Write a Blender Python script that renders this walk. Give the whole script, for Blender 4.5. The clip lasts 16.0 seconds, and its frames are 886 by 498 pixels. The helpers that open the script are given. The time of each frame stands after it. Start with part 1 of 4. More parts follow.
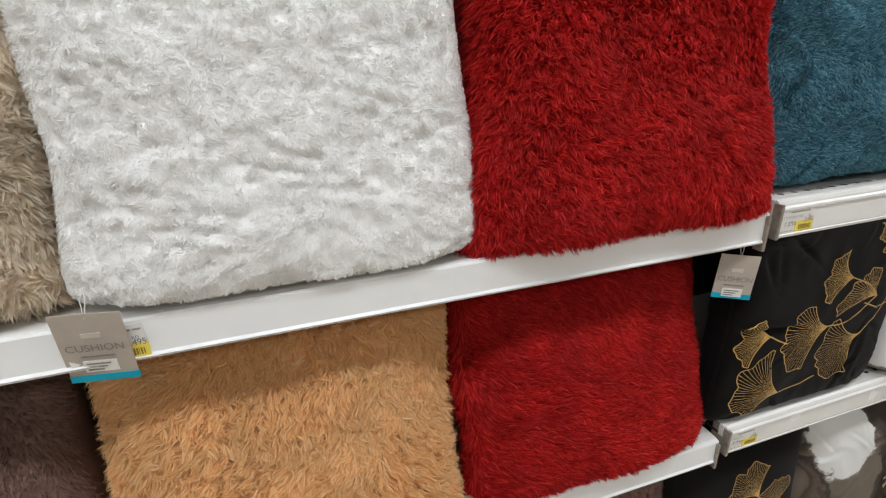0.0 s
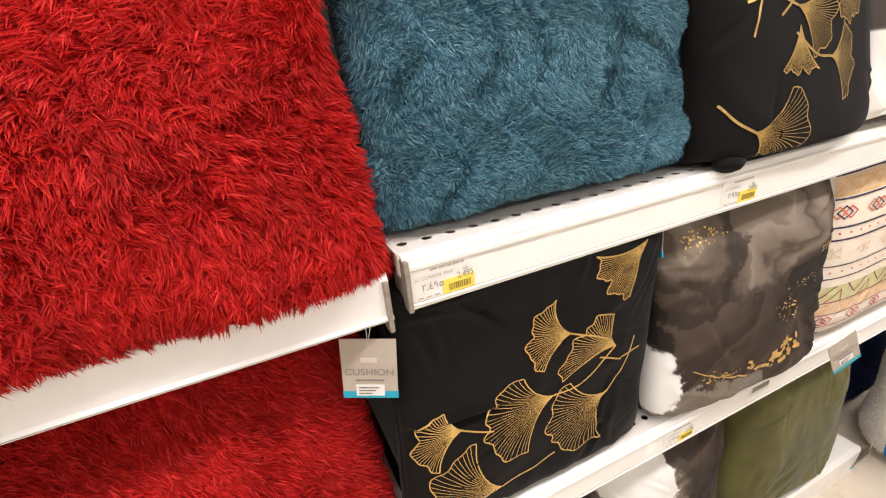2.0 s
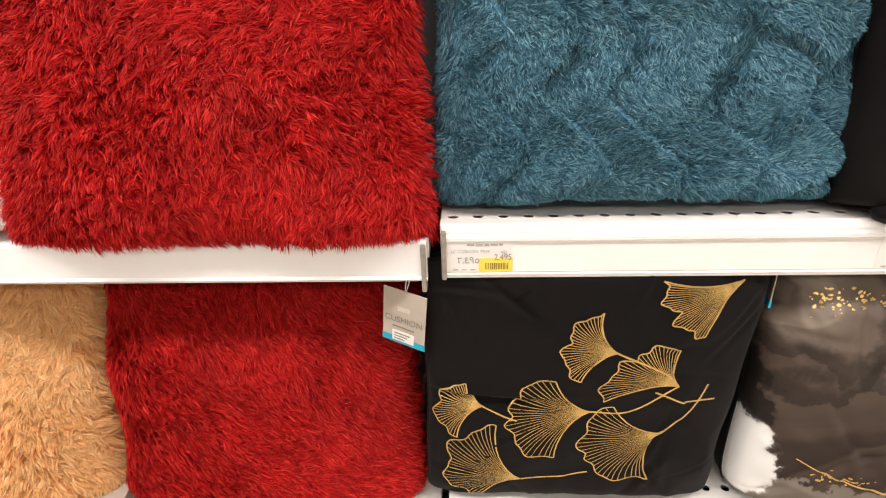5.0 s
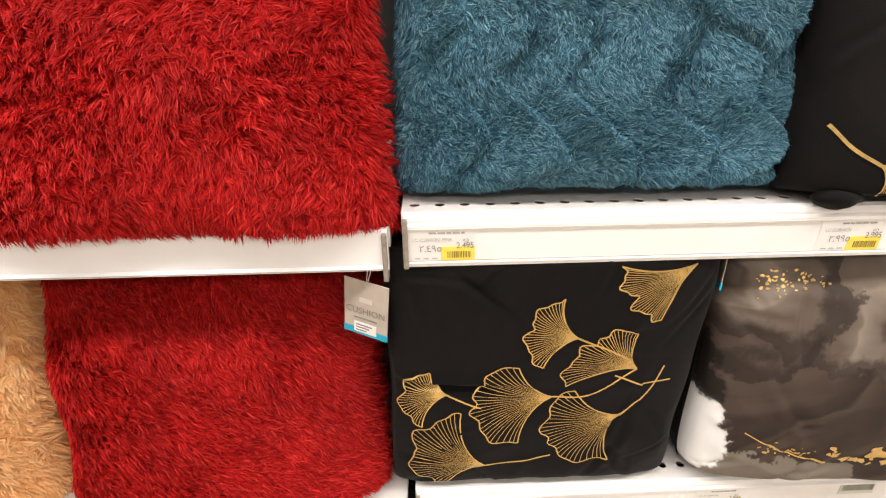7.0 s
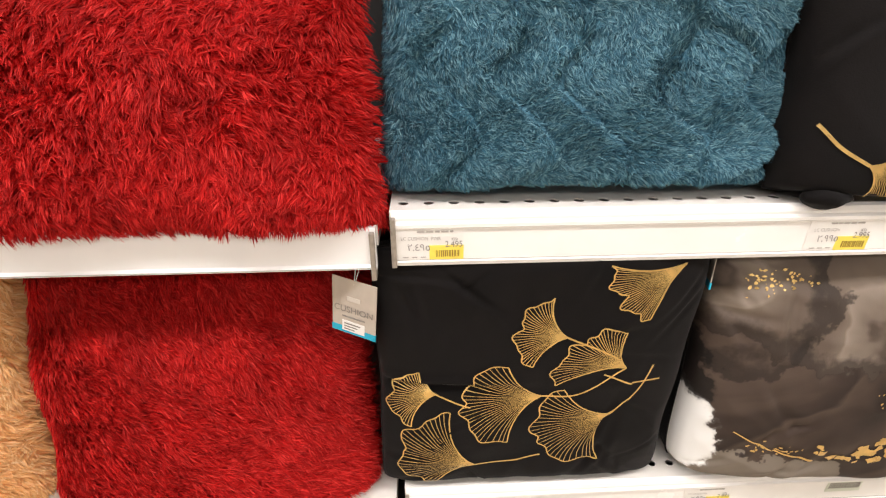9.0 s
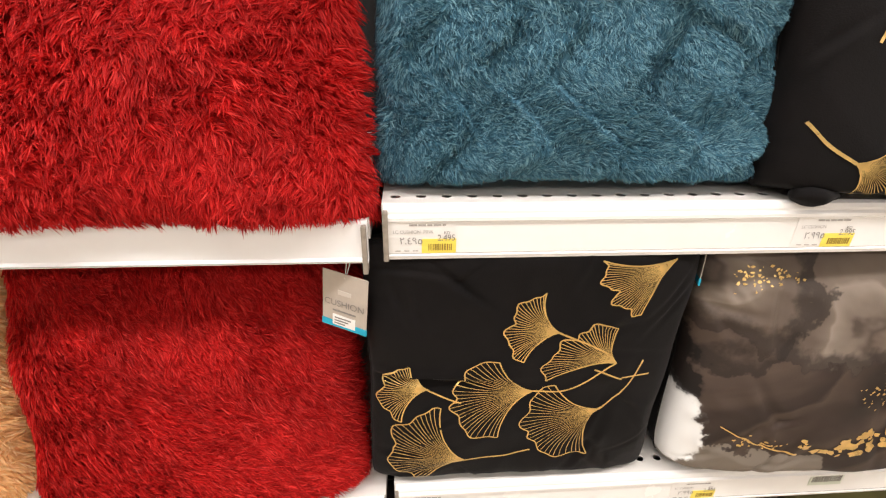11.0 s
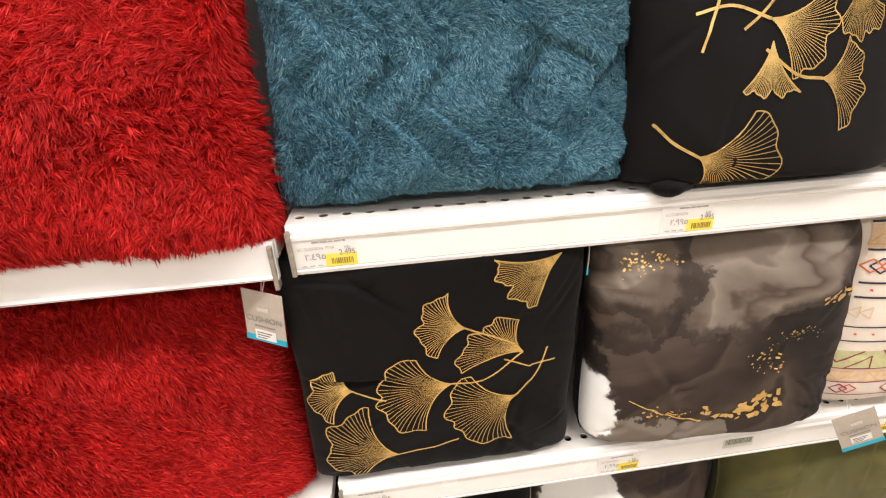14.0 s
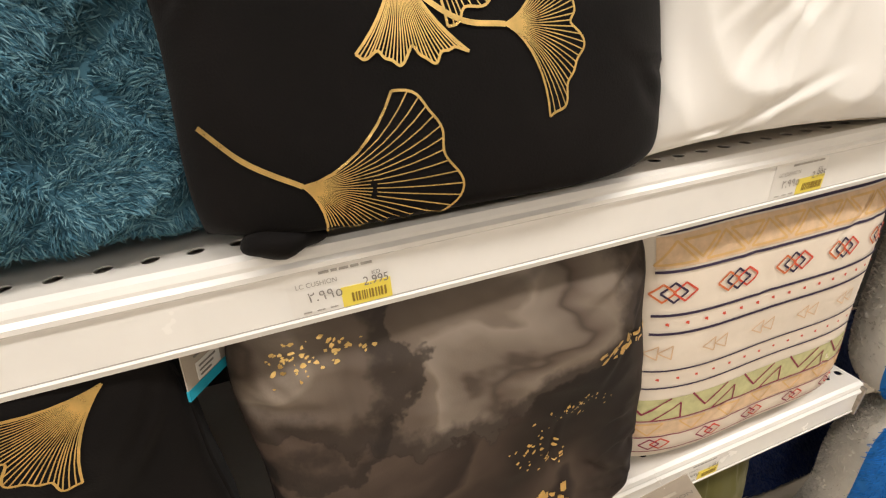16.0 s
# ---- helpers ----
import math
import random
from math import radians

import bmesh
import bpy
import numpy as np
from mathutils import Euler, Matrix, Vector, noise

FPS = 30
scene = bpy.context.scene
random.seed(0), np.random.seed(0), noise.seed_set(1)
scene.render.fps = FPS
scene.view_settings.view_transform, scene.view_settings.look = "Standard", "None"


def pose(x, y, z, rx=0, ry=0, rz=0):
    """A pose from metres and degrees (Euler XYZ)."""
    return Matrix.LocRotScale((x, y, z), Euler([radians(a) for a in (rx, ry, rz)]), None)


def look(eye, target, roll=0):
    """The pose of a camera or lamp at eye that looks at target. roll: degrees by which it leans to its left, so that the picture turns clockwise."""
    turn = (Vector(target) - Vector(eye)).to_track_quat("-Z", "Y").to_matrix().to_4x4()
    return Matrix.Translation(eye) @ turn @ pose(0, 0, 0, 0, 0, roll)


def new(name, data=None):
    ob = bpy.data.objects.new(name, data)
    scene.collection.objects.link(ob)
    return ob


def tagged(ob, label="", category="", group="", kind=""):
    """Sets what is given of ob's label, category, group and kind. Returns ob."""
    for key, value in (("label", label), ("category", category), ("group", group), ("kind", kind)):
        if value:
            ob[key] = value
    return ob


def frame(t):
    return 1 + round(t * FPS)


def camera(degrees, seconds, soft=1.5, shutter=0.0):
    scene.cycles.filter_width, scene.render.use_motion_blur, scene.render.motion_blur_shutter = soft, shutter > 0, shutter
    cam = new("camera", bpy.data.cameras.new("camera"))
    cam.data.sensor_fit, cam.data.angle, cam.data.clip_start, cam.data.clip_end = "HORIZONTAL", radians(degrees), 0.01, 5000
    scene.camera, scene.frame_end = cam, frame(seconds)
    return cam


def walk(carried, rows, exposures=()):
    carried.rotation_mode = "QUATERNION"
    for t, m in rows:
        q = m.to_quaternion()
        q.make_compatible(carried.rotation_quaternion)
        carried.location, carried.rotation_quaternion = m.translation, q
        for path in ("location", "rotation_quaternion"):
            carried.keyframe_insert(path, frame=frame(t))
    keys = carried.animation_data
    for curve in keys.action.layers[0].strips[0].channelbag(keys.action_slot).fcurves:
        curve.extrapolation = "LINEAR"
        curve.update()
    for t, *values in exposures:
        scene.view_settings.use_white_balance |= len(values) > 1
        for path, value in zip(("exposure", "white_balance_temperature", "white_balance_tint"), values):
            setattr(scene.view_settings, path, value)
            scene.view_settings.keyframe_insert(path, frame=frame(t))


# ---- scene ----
cam = camera(88.1, 16.0, soft=1.2)
PATH = [
    (0, (-0.717, -0.521, 1.319), (-0.19, 1.269, 0.599), -2.7),
    (0.5, (-0.528, -0.584, 1.298), (0.045, 1.195, 0.588), -4.7),
    (1, (-0.375, -0.568, 1.283), (0.391, 1.104, 0.497), -5.5),
    (1.5, (-0.195, -0.472, 1.308), (0.677, 1.138, 0.503), -4.2),
    (2, (-0.128, -0.412, 1.301), (0.583, 1.266, 0.477), -5.3),
    (2.5, (0.024, -0.481, 1.33), (0.412, 1.312, 0.533), -2.4),
    (3, (0.073, -0.52, 1.316), (-0.073, 1.327, 0.564), -3.9),
    (3.5, (0.0, -0.528, 1.312), (-0.46, 1.264, 0.551), -3.0),
    (4, (0.032, -0.474, 1.289), (-0.161, 1.353, 0.498), -4.6),
    (4.5, (0.03, -0.485, 1.299), (-0.08, 1.332, 0.469), -2.9),
    (5, (0.023, -0.484, 1.294), (-0.068, 1.336, 0.469), -1.8),
    (7.5, (0.027, -0.478, 1.287), (0.101, 1.322, 0.42), -0.6),
    (8, (0.026, -0.477, 1.286), (0.097, 1.323, 0.418), -0.6),
    (8.5, (0.034, -0.475, 1.288), (0.108, 1.324, 0.418), -0.4),
    (11, (0.029, -0.473, 1.281), (0.164, 1.319, 0.403), 1.0),
    (11.5, (0.032, -0.475, 1.28), (0.17, 1.316, 0.401), 1.1),
    (12, (0.038, -0.475, 1.279), (0.175, 1.313, 0.394), 1.1),
    (12.5, (0.04, -0.481, 1.284), (0.18, 1.305, 0.396), 0.7),
    (13, (0.067, -0.487, 1.286), (0.216, 1.299, 0.399), 0.1),
    (13.5, (0.104, -0.525, 1.294), (0.279, 1.264, 0.417), -1.1),
    (14, (0.13, -0.534, 1.306), (0.327, 1.265, 0.456), -2.9),
    (14.5, (0.255, -0.494, 1.283), (0.793, 1.239, 0.443), -0.9),
    (15, (0.403, -0.385, 1.276), (1.045, 1.327, 0.465), -3.6),
    (15.5, (0.468, -0.331, 1.252), (1.06, 1.382, 0.406), -3.9),
    (16, (0.503, -0.314, 1.248), (1.057, 1.37, 0.321), -4.2),
]
walk(cam, [(t, look(eye, target, roll)) for t, eye, target, roll in PATH],
     exposures=[(0.0, -0.78, 5600, 7), (0.5, -0.62, 6000, 10), (1.0, -0.32, 6150, 12), (1.5, 0.08, 6200, 14), (3.0, 0.08, 6250, 14), (3.5, -0.14, 6500, 14), (4.0, 0.08, 6250, 14), (14.0, 0.12, 6200, 14), (16.0, -0.37, 6500, 11)])

# ---- light: rows of ceiling luminaires over the aisle ----
world = bpy.data.worlds.new("store_ambient")
scene.world = world
world.use_nodes = True
world.node_tree.nodes["Background"].inputs[0].default_value = (1.0, 0.93, 0.84, 1)
world.node_tree.nodes["Background"].inputs[1].default_value = 0.03
LIGHT = (1.0, 0.935, 0.855)
CEIL = 3.2


def strip_lamp(x, y, watts, lx=1.5, ly=0.3):
    d = bpy.data.lights.new("ceiling_lamp", "AREA")
    d.shape, d.size, d.size_y, d.energy, d.color = "RECTANGLE", lx, ly, watts, LIGHT
    o = new("ceiling_lamp", d)
    o.matrix_world = pose(x, y, CEIL - 0.09)
    return o


LAMPS = [(x, y) for y in (-0.85, -3.2) for x in (-3.0, -0.9, 1.2, 3.3)]
for lx, ly in LAMPS:
    strip_lamp(lx, ly, 34.0 if ly > -2 else 20.0)


# ---- materials ----
def nodes_of(name):
    m = bpy.data.materials.new(name)
    m.use_nodes = True
    nt = m.node_tree
    return m, nt, nt.nodes["Principled BSDF"], nt.nodes["Material Output"]


def link(nt, a, b):
    nt.links.new(a, b)


def add(nt, kind, **props):
    n = nt.nodes.new(kind)
    for k, v in props.items():
        n.inputs[k].default_value = v
    return n


def ramp(nt, fac, stops):
    r = nt.nodes.new("ShaderNodeValToRGB")
    e = r.color_ramp.elements
    e[0].position, e[0].color = stops[0][0], (*stops[0][1], 1)
    e[1].position, e[1].color = stops[1][0], (*stops[1][1], 1)
    for p, c in stops[2:]:
        x = e.new(p)
        x.color = (*c, 1)
    link(nt, fac, r.inputs[0])
    return r.outputs[0]


def scaled(c, k):
    return tuple(min(1.0, max(0.0, a * k)) for a in c)


def surface(name, color, rough=0.5, metal=0.0, vary=0.12, size=30.0, bump=0.1, fine=400.0, sheen=0.0, spec=0.5):
    """A plain surface with stains at a large scale, grain at a small one, and relief."""
    m, nt, b, _ = nodes_of(name)
    co = nt.nodes.new("ShaderNodeTexCoord").outputs["Object"]
    big = add(nt, "ShaderNodeTexNoise", Scale=size, Detail=4.0, Roughness=0.6)
    small = add(nt, "ShaderNodeTexNoise", Scale=fine, Detail=3.0)
    link(nt, co, big.inputs["Vector"])
    link(nt, co, small.inputs["Vector"])
    col = ramp(nt, big.outputs[0], [(0.3, scaled(color, 1 - vary)), (0.7, scaled(color, 1 + vary * 0.5))])
    link(nt, col, b.inputs["Base Color"])
    rr = add(nt, "ShaderNodeMapRange")
    rr.inputs[3].default_value, rr.inputs[4].default_value = max(0.03, rough - 0.1), min(1, rough + 0.1)
    link(nt, big.outputs[0], rr.inputs[0])
    link(nt, rr.outputs[0], b.inputs["Roughness"])
    b.inputs["Metallic"].default_value = metal
    b.inputs["Sheen Weight"].default_value = sheen
    b.inputs["Specular IOR Level"].default_value = spec
    if bump:
        bp = add(nt, "ShaderNodeBump", Strength=bump, Distance=0.001)
        link(nt, small.outputs[0], bp.inputs["Height"])
        link(nt, bp.outputs[0], b.inputs["Normal"])
    return m


def fur_mat(name, color, low=0.6, high=1.25, trans=0.3, tip=None, mottle=1.0):
    """Fibres: each strand a shade of its own, some light passing through."""
    m, nt, b, out = nodes_of(name)
    geo = nt.nodes.new("ShaderNodeNewGeometry")
    co = nt.nodes.new("ShaderNodeTexCoord").outputs["Object"]
    n = add(nt, "ShaderNodeTexNoise", Scale=14.0, Detail=3.0)
    link(nt, co, n.inputs["Vector"])
    tint = tip or scaled(color, high)
    col = ramp(nt, geo.outputs["Random Per Island"], [(0.0, scaled(color, low)), (1.0, tint), (0.5, color)])
    hue = add(nt, "ShaderNodeHueSaturation")
    mr = add(nt, "ShaderNodeMapRange")
    mr.inputs[1].default_value, mr.inputs[2].default_value = 0.3, 0.7
    mr.inputs[3].default_value, mr.inputs[4].default_value = 1 - 0.15 * mottle, 1 + 0.12 * mottle
    link(nt, n.outputs[0], mr.inputs[0])
    link(nt, mr.outputs[0], hue.inputs["Value"])
    link(nt, col, hue.inputs["Color"])
    link(nt, hue.outputs[0], b.inputs["Base Color"])
    b.inputs["Roughness"].default_value = 0.5
    b.inputs["Specular IOR Level"].default_value = 0.14
    b.inputs["Sheen Weight"].default_value = 0.0
    tr = nt.nodes.new("ShaderNodeBsdfTranslucent")
    link(nt, hue.outputs[0], tr.inputs[0])
    mix = add(nt, "ShaderNodeMixShader")
    mix.inputs[0].default_value = trans
    link(nt, b.outputs[0], mix.inputs[1])
    link(nt, tr.outputs[0], mix.inputs[2])
    link(nt, mix.outputs[0], out.inputs["Surface"])
    return m


def marble_mat(name, shift, pale, pale_r, wash, wash_r):
    """Printed velvet in inky taupe, brown and black washes, with a white pool and a grey one."""
    m, nt, b, _ = nodes_of(name)
    co = nt.nodes.new("ShaderNodeTexCoord").outputs["Object"]
    mp = add(nt, "ShaderNodeMapping")
    mp.inputs["Location"].default_value = shift
    mp.inputs["Rotation"].default_value = (0, 0.9, 0)
    mp.inputs["Scale"].default_value = (0.9, 0.3, 1.5)
    link(nt, co, mp.inputs[0])
    n = add(nt, "ShaderNodeTexNoise", Scale=2.6, Detail=4.0, Roughness=0.4, Distortion=0.9)
    link(nt, mp.outputs[0], n.inputs["Vector"])
    dark = ramp(nt, n.outputs[0], [(0.30, (0.007, 0.0045, 0.004)), (0.40, (0.017, 0.011, 0.008)), (0.46, (0.036, 0.023, 0.017)), (0.50, (0.060, 0.041, 0.030)), (0.515, (0.022, 0.014, 0.011)),
                                   (0.56, (0.034, 0.022, 0.017)), (0.62, (0.072, 0.050, 0.038))])
    light = ramp(nt, n.outputs[0], [(0.30, (0.115, 0.086, 0.066)), (0.41, (0.185, 0.148, 0.116)), (0.44, (0.115, 0.086, 0.066)), (0.455, (0.065, 0.047, 0.036)), (0.47, (0.150, 0.118, 0.092)),
                                    (0.54, (0.240, 0.198, 0.160)), (0.555, (0.16, 0.126, 0.098)), (0.62, (0.11, 0.083, 0.064))])
    # the washes' borders wander
    wob = add(nt, "ShaderNodeTexNoise", Scale=9.0, Detail=5.0, Roughness=0.6)
    link(nt, co, wob.inputs["Vector"])
    offs = nt.nodes.new("ShaderNodeVectorMath")
    offs.operation = "MULTIPLY_ADD"
    offs.inputs[1].default_value = (0.16, 0.0, 0.16)
    link(nt, wob.outputs["Color"], offs.inputs[0])
    flat = nt.nodes.new("ShaderNodeVectorMath")
    flat.operation = "MULTIPLY"
    flat.inputs[1].default_value = (1, 0, 1)
    link(nt, co, flat.inputs[0])
    link(nt, flat.outputs[0], offs.inputs[2])

    def pool(at, r, squash=1.0):
        sc = nt.nodes.new("ShaderNodeVectorMath")
        sc.operation = "MULTIPLY"
        sc.inputs[1].default_value = (1, 1, squash)
        link(nt, offs.outputs[0], sc.inputs[0])
        d = nt.nodes.new("ShaderNodeVectorMath")
        d.operation = "DISTANCE"
        d.inputs[1].default_value = (at[0] + 0.08, 0, (at[1] + 0.08) * squash)
        link(nt, sc.outputs[0], d.inputs[0])
        return ramp(nt, d.outputs["Value"], [(r, (1, 1, 1)), (r + 0.005, (0, 0, 0))])

    def ring(at, r0, r1, squash, depth):
        """A band of darker ink round a centre, its inner border soft."""
        sc = nt.nodes.new("ShaderNodeVectorMath")
        sc.operation = "MULTIPLY"
        sc.inputs[1].default_value = (1, 1, squash)
        link(nt, offs.outputs[0], sc.inputs[0])
        d = nt.nodes.new("ShaderNodeVectorMath")
        d.operation = "DISTANCE"
        d.inputs[1].default_value = (at[0] + 0.08, 0, (at[1] + 0.08) * squash)
        link(nt, sc.outputs[0], d.inputs[0])
        g = (depth, depth, depth)
        return ramp(nt, d.outputs["Value"], [(r0, (0, 0, 0)), (r1 + 0.004, (0, 0, 0)), (r0 + (r1 - r0) * 0.6, g), (r1, g)])

    last = dark
    for fac, col in ((pool(wash[0], wash_r[0], wash[0][2]), light), (ring(wash[0], wash_r[0] * 0.80, wash_r[0] * 1.02, wash[0][2], 0.8), (0.020, 0.013, 0.010, 1)),
                     (ring((wash[0][0] - 0.16, wash[0][1] - 0.02), 0.10, 0.125, 1.0, 0.75), (0.016, 0.011, 0.009, 1)),
                     (ring((wash[0][0] - 0.245, wash[0][1] - 0.17), 0.0, 0.075, 0.55, 0.9), (0.007, 0.005, 0.0045, 1)), (pool(wash[1], wash_r[1], wash[1][2]), (0.17, 0.142, 0.112, 1)), (pool(pale, pale_r, 0.6), (0.80, 0.80, 0.78, 1))):
        mx = nt.nodes.new("ShaderNodeMixRGB")
        link(nt, fac, mx.inputs[0])
        link(nt, last, mx.inputs[1])
        if isinstance(col, tuple):
            mx.inputs[2].default_value = col
        else:
            link(nt, col, mx.inputs[2])
        last = mx.outputs[0]
    link(nt, last, b.inputs["Base Color"])
    b.inputs["Roughness"].default_value = 0.62
    b.inputs["Specular IOR Level"].default_value = 0.3
    g = add(nt, "ShaderNodeTexNoise", Scale=500.0, Detail=2.0)
    link(nt, co, g.inputs["Vector"])
    bp = add(nt, "ShaderNodeBump", Strength=0.15, Distance=0.001)
    link(nt, g.outputs[0], bp.inputs["Height"])
    link(nt, bp.outputs[0], b.inputs["Normal"])
    return m


def script_mat():
    """White satin with a brown arch printed across the upper part."""
    m, nt, b, _ = nodes_of("white_satin_brown_print")
    co = nt.nodes.new("ShaderNodeTexCoord").outputs["Object"]
    w = add(nt, "ShaderNodeTexNoise", Scale=9.0, Detail=2.0)
    link(nt, co, w.inputs["Vector"])
    sep = nt.nodes.new("ShaderNodeSeparateXYZ")
    link(nt, co, sep.inputs[0])
    ma = nt.nodes.new("ShaderNodeMath")
    ma.operation = "MULTIPLY_ADD"
    ma.inputs[1].default_value = 0.06
    link(nt, w.outputs[0], ma.inputs[0])
    link(nt, sep.outputs[2], ma.inputs[2])
    col = ramp(nt, ma.outputs[0], [(0.172, (0.80, 0.78, 0.74)), (0.176, (0.035, 0.022, 0.018))])
    link(nt, col, b.inputs["Base Color"])
    b.inputs["Roughness"].default_value = 0.38
    b.inputs["Sheen Weight"].default_value = 0.2
    return m


RED, TEAL, WHITE = (0.60, 0.017, 0.016), (0.072, 0.205, 0.290), (0.94, 0.93, 0.91)
TAN, BROWN, BEIGE, BLUE = (0.96, 0.63, 0.29), (0.23, 0.140, 0.110), (0.80, 0.70, 0.56), (0.020, 0.20, 0.62)
F_RED = fur_mat("red_shag_fibre", RED, 0.60, 1.25, 0.5, (0.86, 0.060, 0.048))
F_TEAL = fur_mat("teal_plush_fibre", TEAL, 0.40, 1.3, 0.25, (0.25, 0.46, 0.53))
F_WHITE = fur_mat("white_plush_fibre", WHITE, 0.96, 1.06, 0.4, None, 0.15)
F_TAN = fur_mat("tan_shag_fibre", TAN, 0.82, 1.1, 0.45, (0.99, 0.79, 0.48), 0.45)
F_BROWN = fur_mat("brown_plush_fibre", BROWN, 0.6, 1.3, 0.25)
F_BEIGE = fur_mat("beige_curl_fibre", BEIGE, 0.8, 1.2, 0.6, (0.94, 0.88, 0.76))
F_BLUE = fur_mat("blue_plush_fibre", BLUE, 0.65, 1.3, 0.25)
NAVY = (0.010, 0.022, 0.085)
F_NAVY = fur_mat("navy_plush_fibre", NAVY, 0.65, 1.3, 0.25)
C_NAVY = surface("navy_backing_cloth", NAVY, 0.9, 0, 0.2, 20, 0.3)
F_SHERPA = fur_mat("cream_sherpa_fibre", (0.80, 0.75, 0.67), 0.9, 1.1, 0.3)
C_RED = surface("red_backing_cloth", scaled(RED, 0.8), 0.9, 0, 0.2, 20, 0.3)
C_TEAL = surface("teal_backing_cloth", scaled(TEAL, 0.8), 0.9, 0, 0.2, 20, 0.3)
C_WHITE = surface("white_backing_cloth", WHITE, 0.9, 0, 0.05, 20, 0.3)
C_TAN = surface("tan_backing_cloth", TAN, 0.9, 0, 0.15, 20, 0.3)
C_BROWN = surface("brown_backing_cloth", BROWN, 0.9, 0, 0.2, 20, 0.3)
C_BEIGE = surface("beige_backing_cloth", BEIGE, 0.9, 0, 0.2, 20, 0.3)
C_BLUE = surface("blue_backing_cloth", BLUE, 0.9, 0, 0.2, 20, 0.3)
C_SHERPA = surface("cream_sherpa_cloth", (0.80, 0.75, 0.67), 0.9, 0, 0.06, 60, 0.6, 120)
VELVET = surface("black_velvet", (0.0046, 0.0035, 0.0033), 0.8, 0, 0.6, 11, 0.3, 600, 0.035, 0.13)
OLIVE = surface("olive_velvet", (0.095, 0.088, 0.022), 0.7, 0, 0.4, 7, 0.25, 600, 0.1, 0.25)
CANVAS = surface("cream_cotton_canvas", (0.78, 0.69, 0.58), 0.85, 0, 0.06, 20, 0.4, 900)
SCRIPT = script_mat()
MARBLE = marble_mat("ink_wash_velvet", (0.35, 0.0, 0.62), (-0.225, 0.085), 0.046, ((-0.03, 0.345, 1.7), (-0.12, 0.0, 2.6)), (0.215, 0.16))
MARBLE_LOW = marble_mat("ink_wash_velvet_low", (1.9, 0.0, 0.22), (-0.10, 0.33), 0.07, ((-0.1, 0.2, 0.6), (-0.06, 0.22, 1.0)), (0.13, 0.08))
GOLD = surface("gold_foil_print", (0.80, 0.55, 0.20), 0.30, 0.9, 0.25, 60, 0.3, 900)
INK = {k: surface(k + "_print_ink", c, 0.8, 0, 0.15, 80, 0.2, 900) for k, c in {
    "navy": (0.035, 0.022, 0.055), "orange": (0.62, 0.17, 0.06), "red": (0.62, 0.075, 0.04), "ochre": (0.72, 0.46, 0.19),
    "maroon": (0.28, 0.035, 0.07), "peach": (0.74, 0.53, 0.34), "lime": (0.55, 0.53, 0.27)}.items()}
STEEL = surface("white_powder_coated_steel", (0.76, 0.73, 0.68), 0.38, 0, 0.05, 12, 0.06, 700)
RAIL_R = surface("ivory_price_rail_plastic", (0.86, 0.845, 0.81), 0.24, 0, 0.04, 14, 0.03, 500)
RAIL_L = surface("white_price_rail_plastic", (0.90, 0.90, 0.89), 0.20, 0, 0.03, 14, 0.03, 500)
# shade along the rail's lower lip, put in as a darker colour
GROOVE_SHADE = surface("shaded_rail_groove", (0.40, 0.37, 0.33), 0.6, 0, 0.1, 60, 0.0)
GREYCAP = surface("grey_rail_end_plastic", (0.33, 0.29, 0.24), 0.35, 0.2, 0.3, 90, 0.2, 300)
# near black stands in for deep shade: gondola back, uprights, plate under the holes
SHADE_DARK = surface("shade_dark_shelving", (0.012, 0.011, 0.010), 0.8, 0, 0.2, 5, 0.1)
KRAFT = surface("grey_kraft_card", (0.47, 0.41, 0.34), 0.75, 0, 0.06, 60, 0.2, 900)
CYAN = surface("cyan_print", (0.012, 0.36, 0.52), 0.5, 0, 0.04, 60, 0.05)
LABEL_INK = surface("faded_label_ink", (0.40, 0.375, 0.34), 0.6, 0, 0.2, 200, 0.0)
PAPER = surface("white_label_paper", (0.80, 0.78, 0.74), 0.5, 0, 0.03, 60, 0.05)
YELLOW = surface("yellow_label_paper", (0.86, 0.70, 0.10), 0.5, 0, 0.05, 60, 0.05)
GREENP = surface("pale_green_label_paper", (0.60, 0.64, 0.53), 0.5, 0, 0.05, 60, 0.05)
BARS = surface("brown_barcode_ink", (0.30, 0.20, 0.03), 0.6, 0, 0.2, 200, 0.0)
PRINT = surface("grey_print_ink", (0.24, 0.22, 0.20), 0.6, 0, 0.2, 200, 0.0)
TILE = surface("beige_glazed_tile", (0.60, 0.52, 0.41), 0.28, 0, 0.09, 9, 0.08, 300)
GROUT = surface("dark_floor_grout", (0.14, 0.115, 0.09), 0.9, 0, 0.2, 30, 0.4)
WALLM = surface("off_white_wall_paint", (0.72, 0.69, 0.64), 0.8, 0, 0.06, 3, 0.1)
CEILM = surface("white_ceiling_tile", (0.76, 0.74, 0.70), 0.9, 0, 0.05, 4, 0.2)


def lamp_mat():
    m, nt, b, out = nodes_of("lit_diffuser")
    e = add(nt, "ShaderNodeEmission")
    e.inputs[0].default_value, e.inputs[1].default_value = (*LIGHT, 1), 6.0
    link(nt, e.outputs[0], out.inputs["Surface"])
    return m


LIT = lamp_mat()


# ---- mesh helpers ----
def smooth(me, on=True):
    me.polygons.foreach_set("use_smooth", [on] * len(me.polygons))


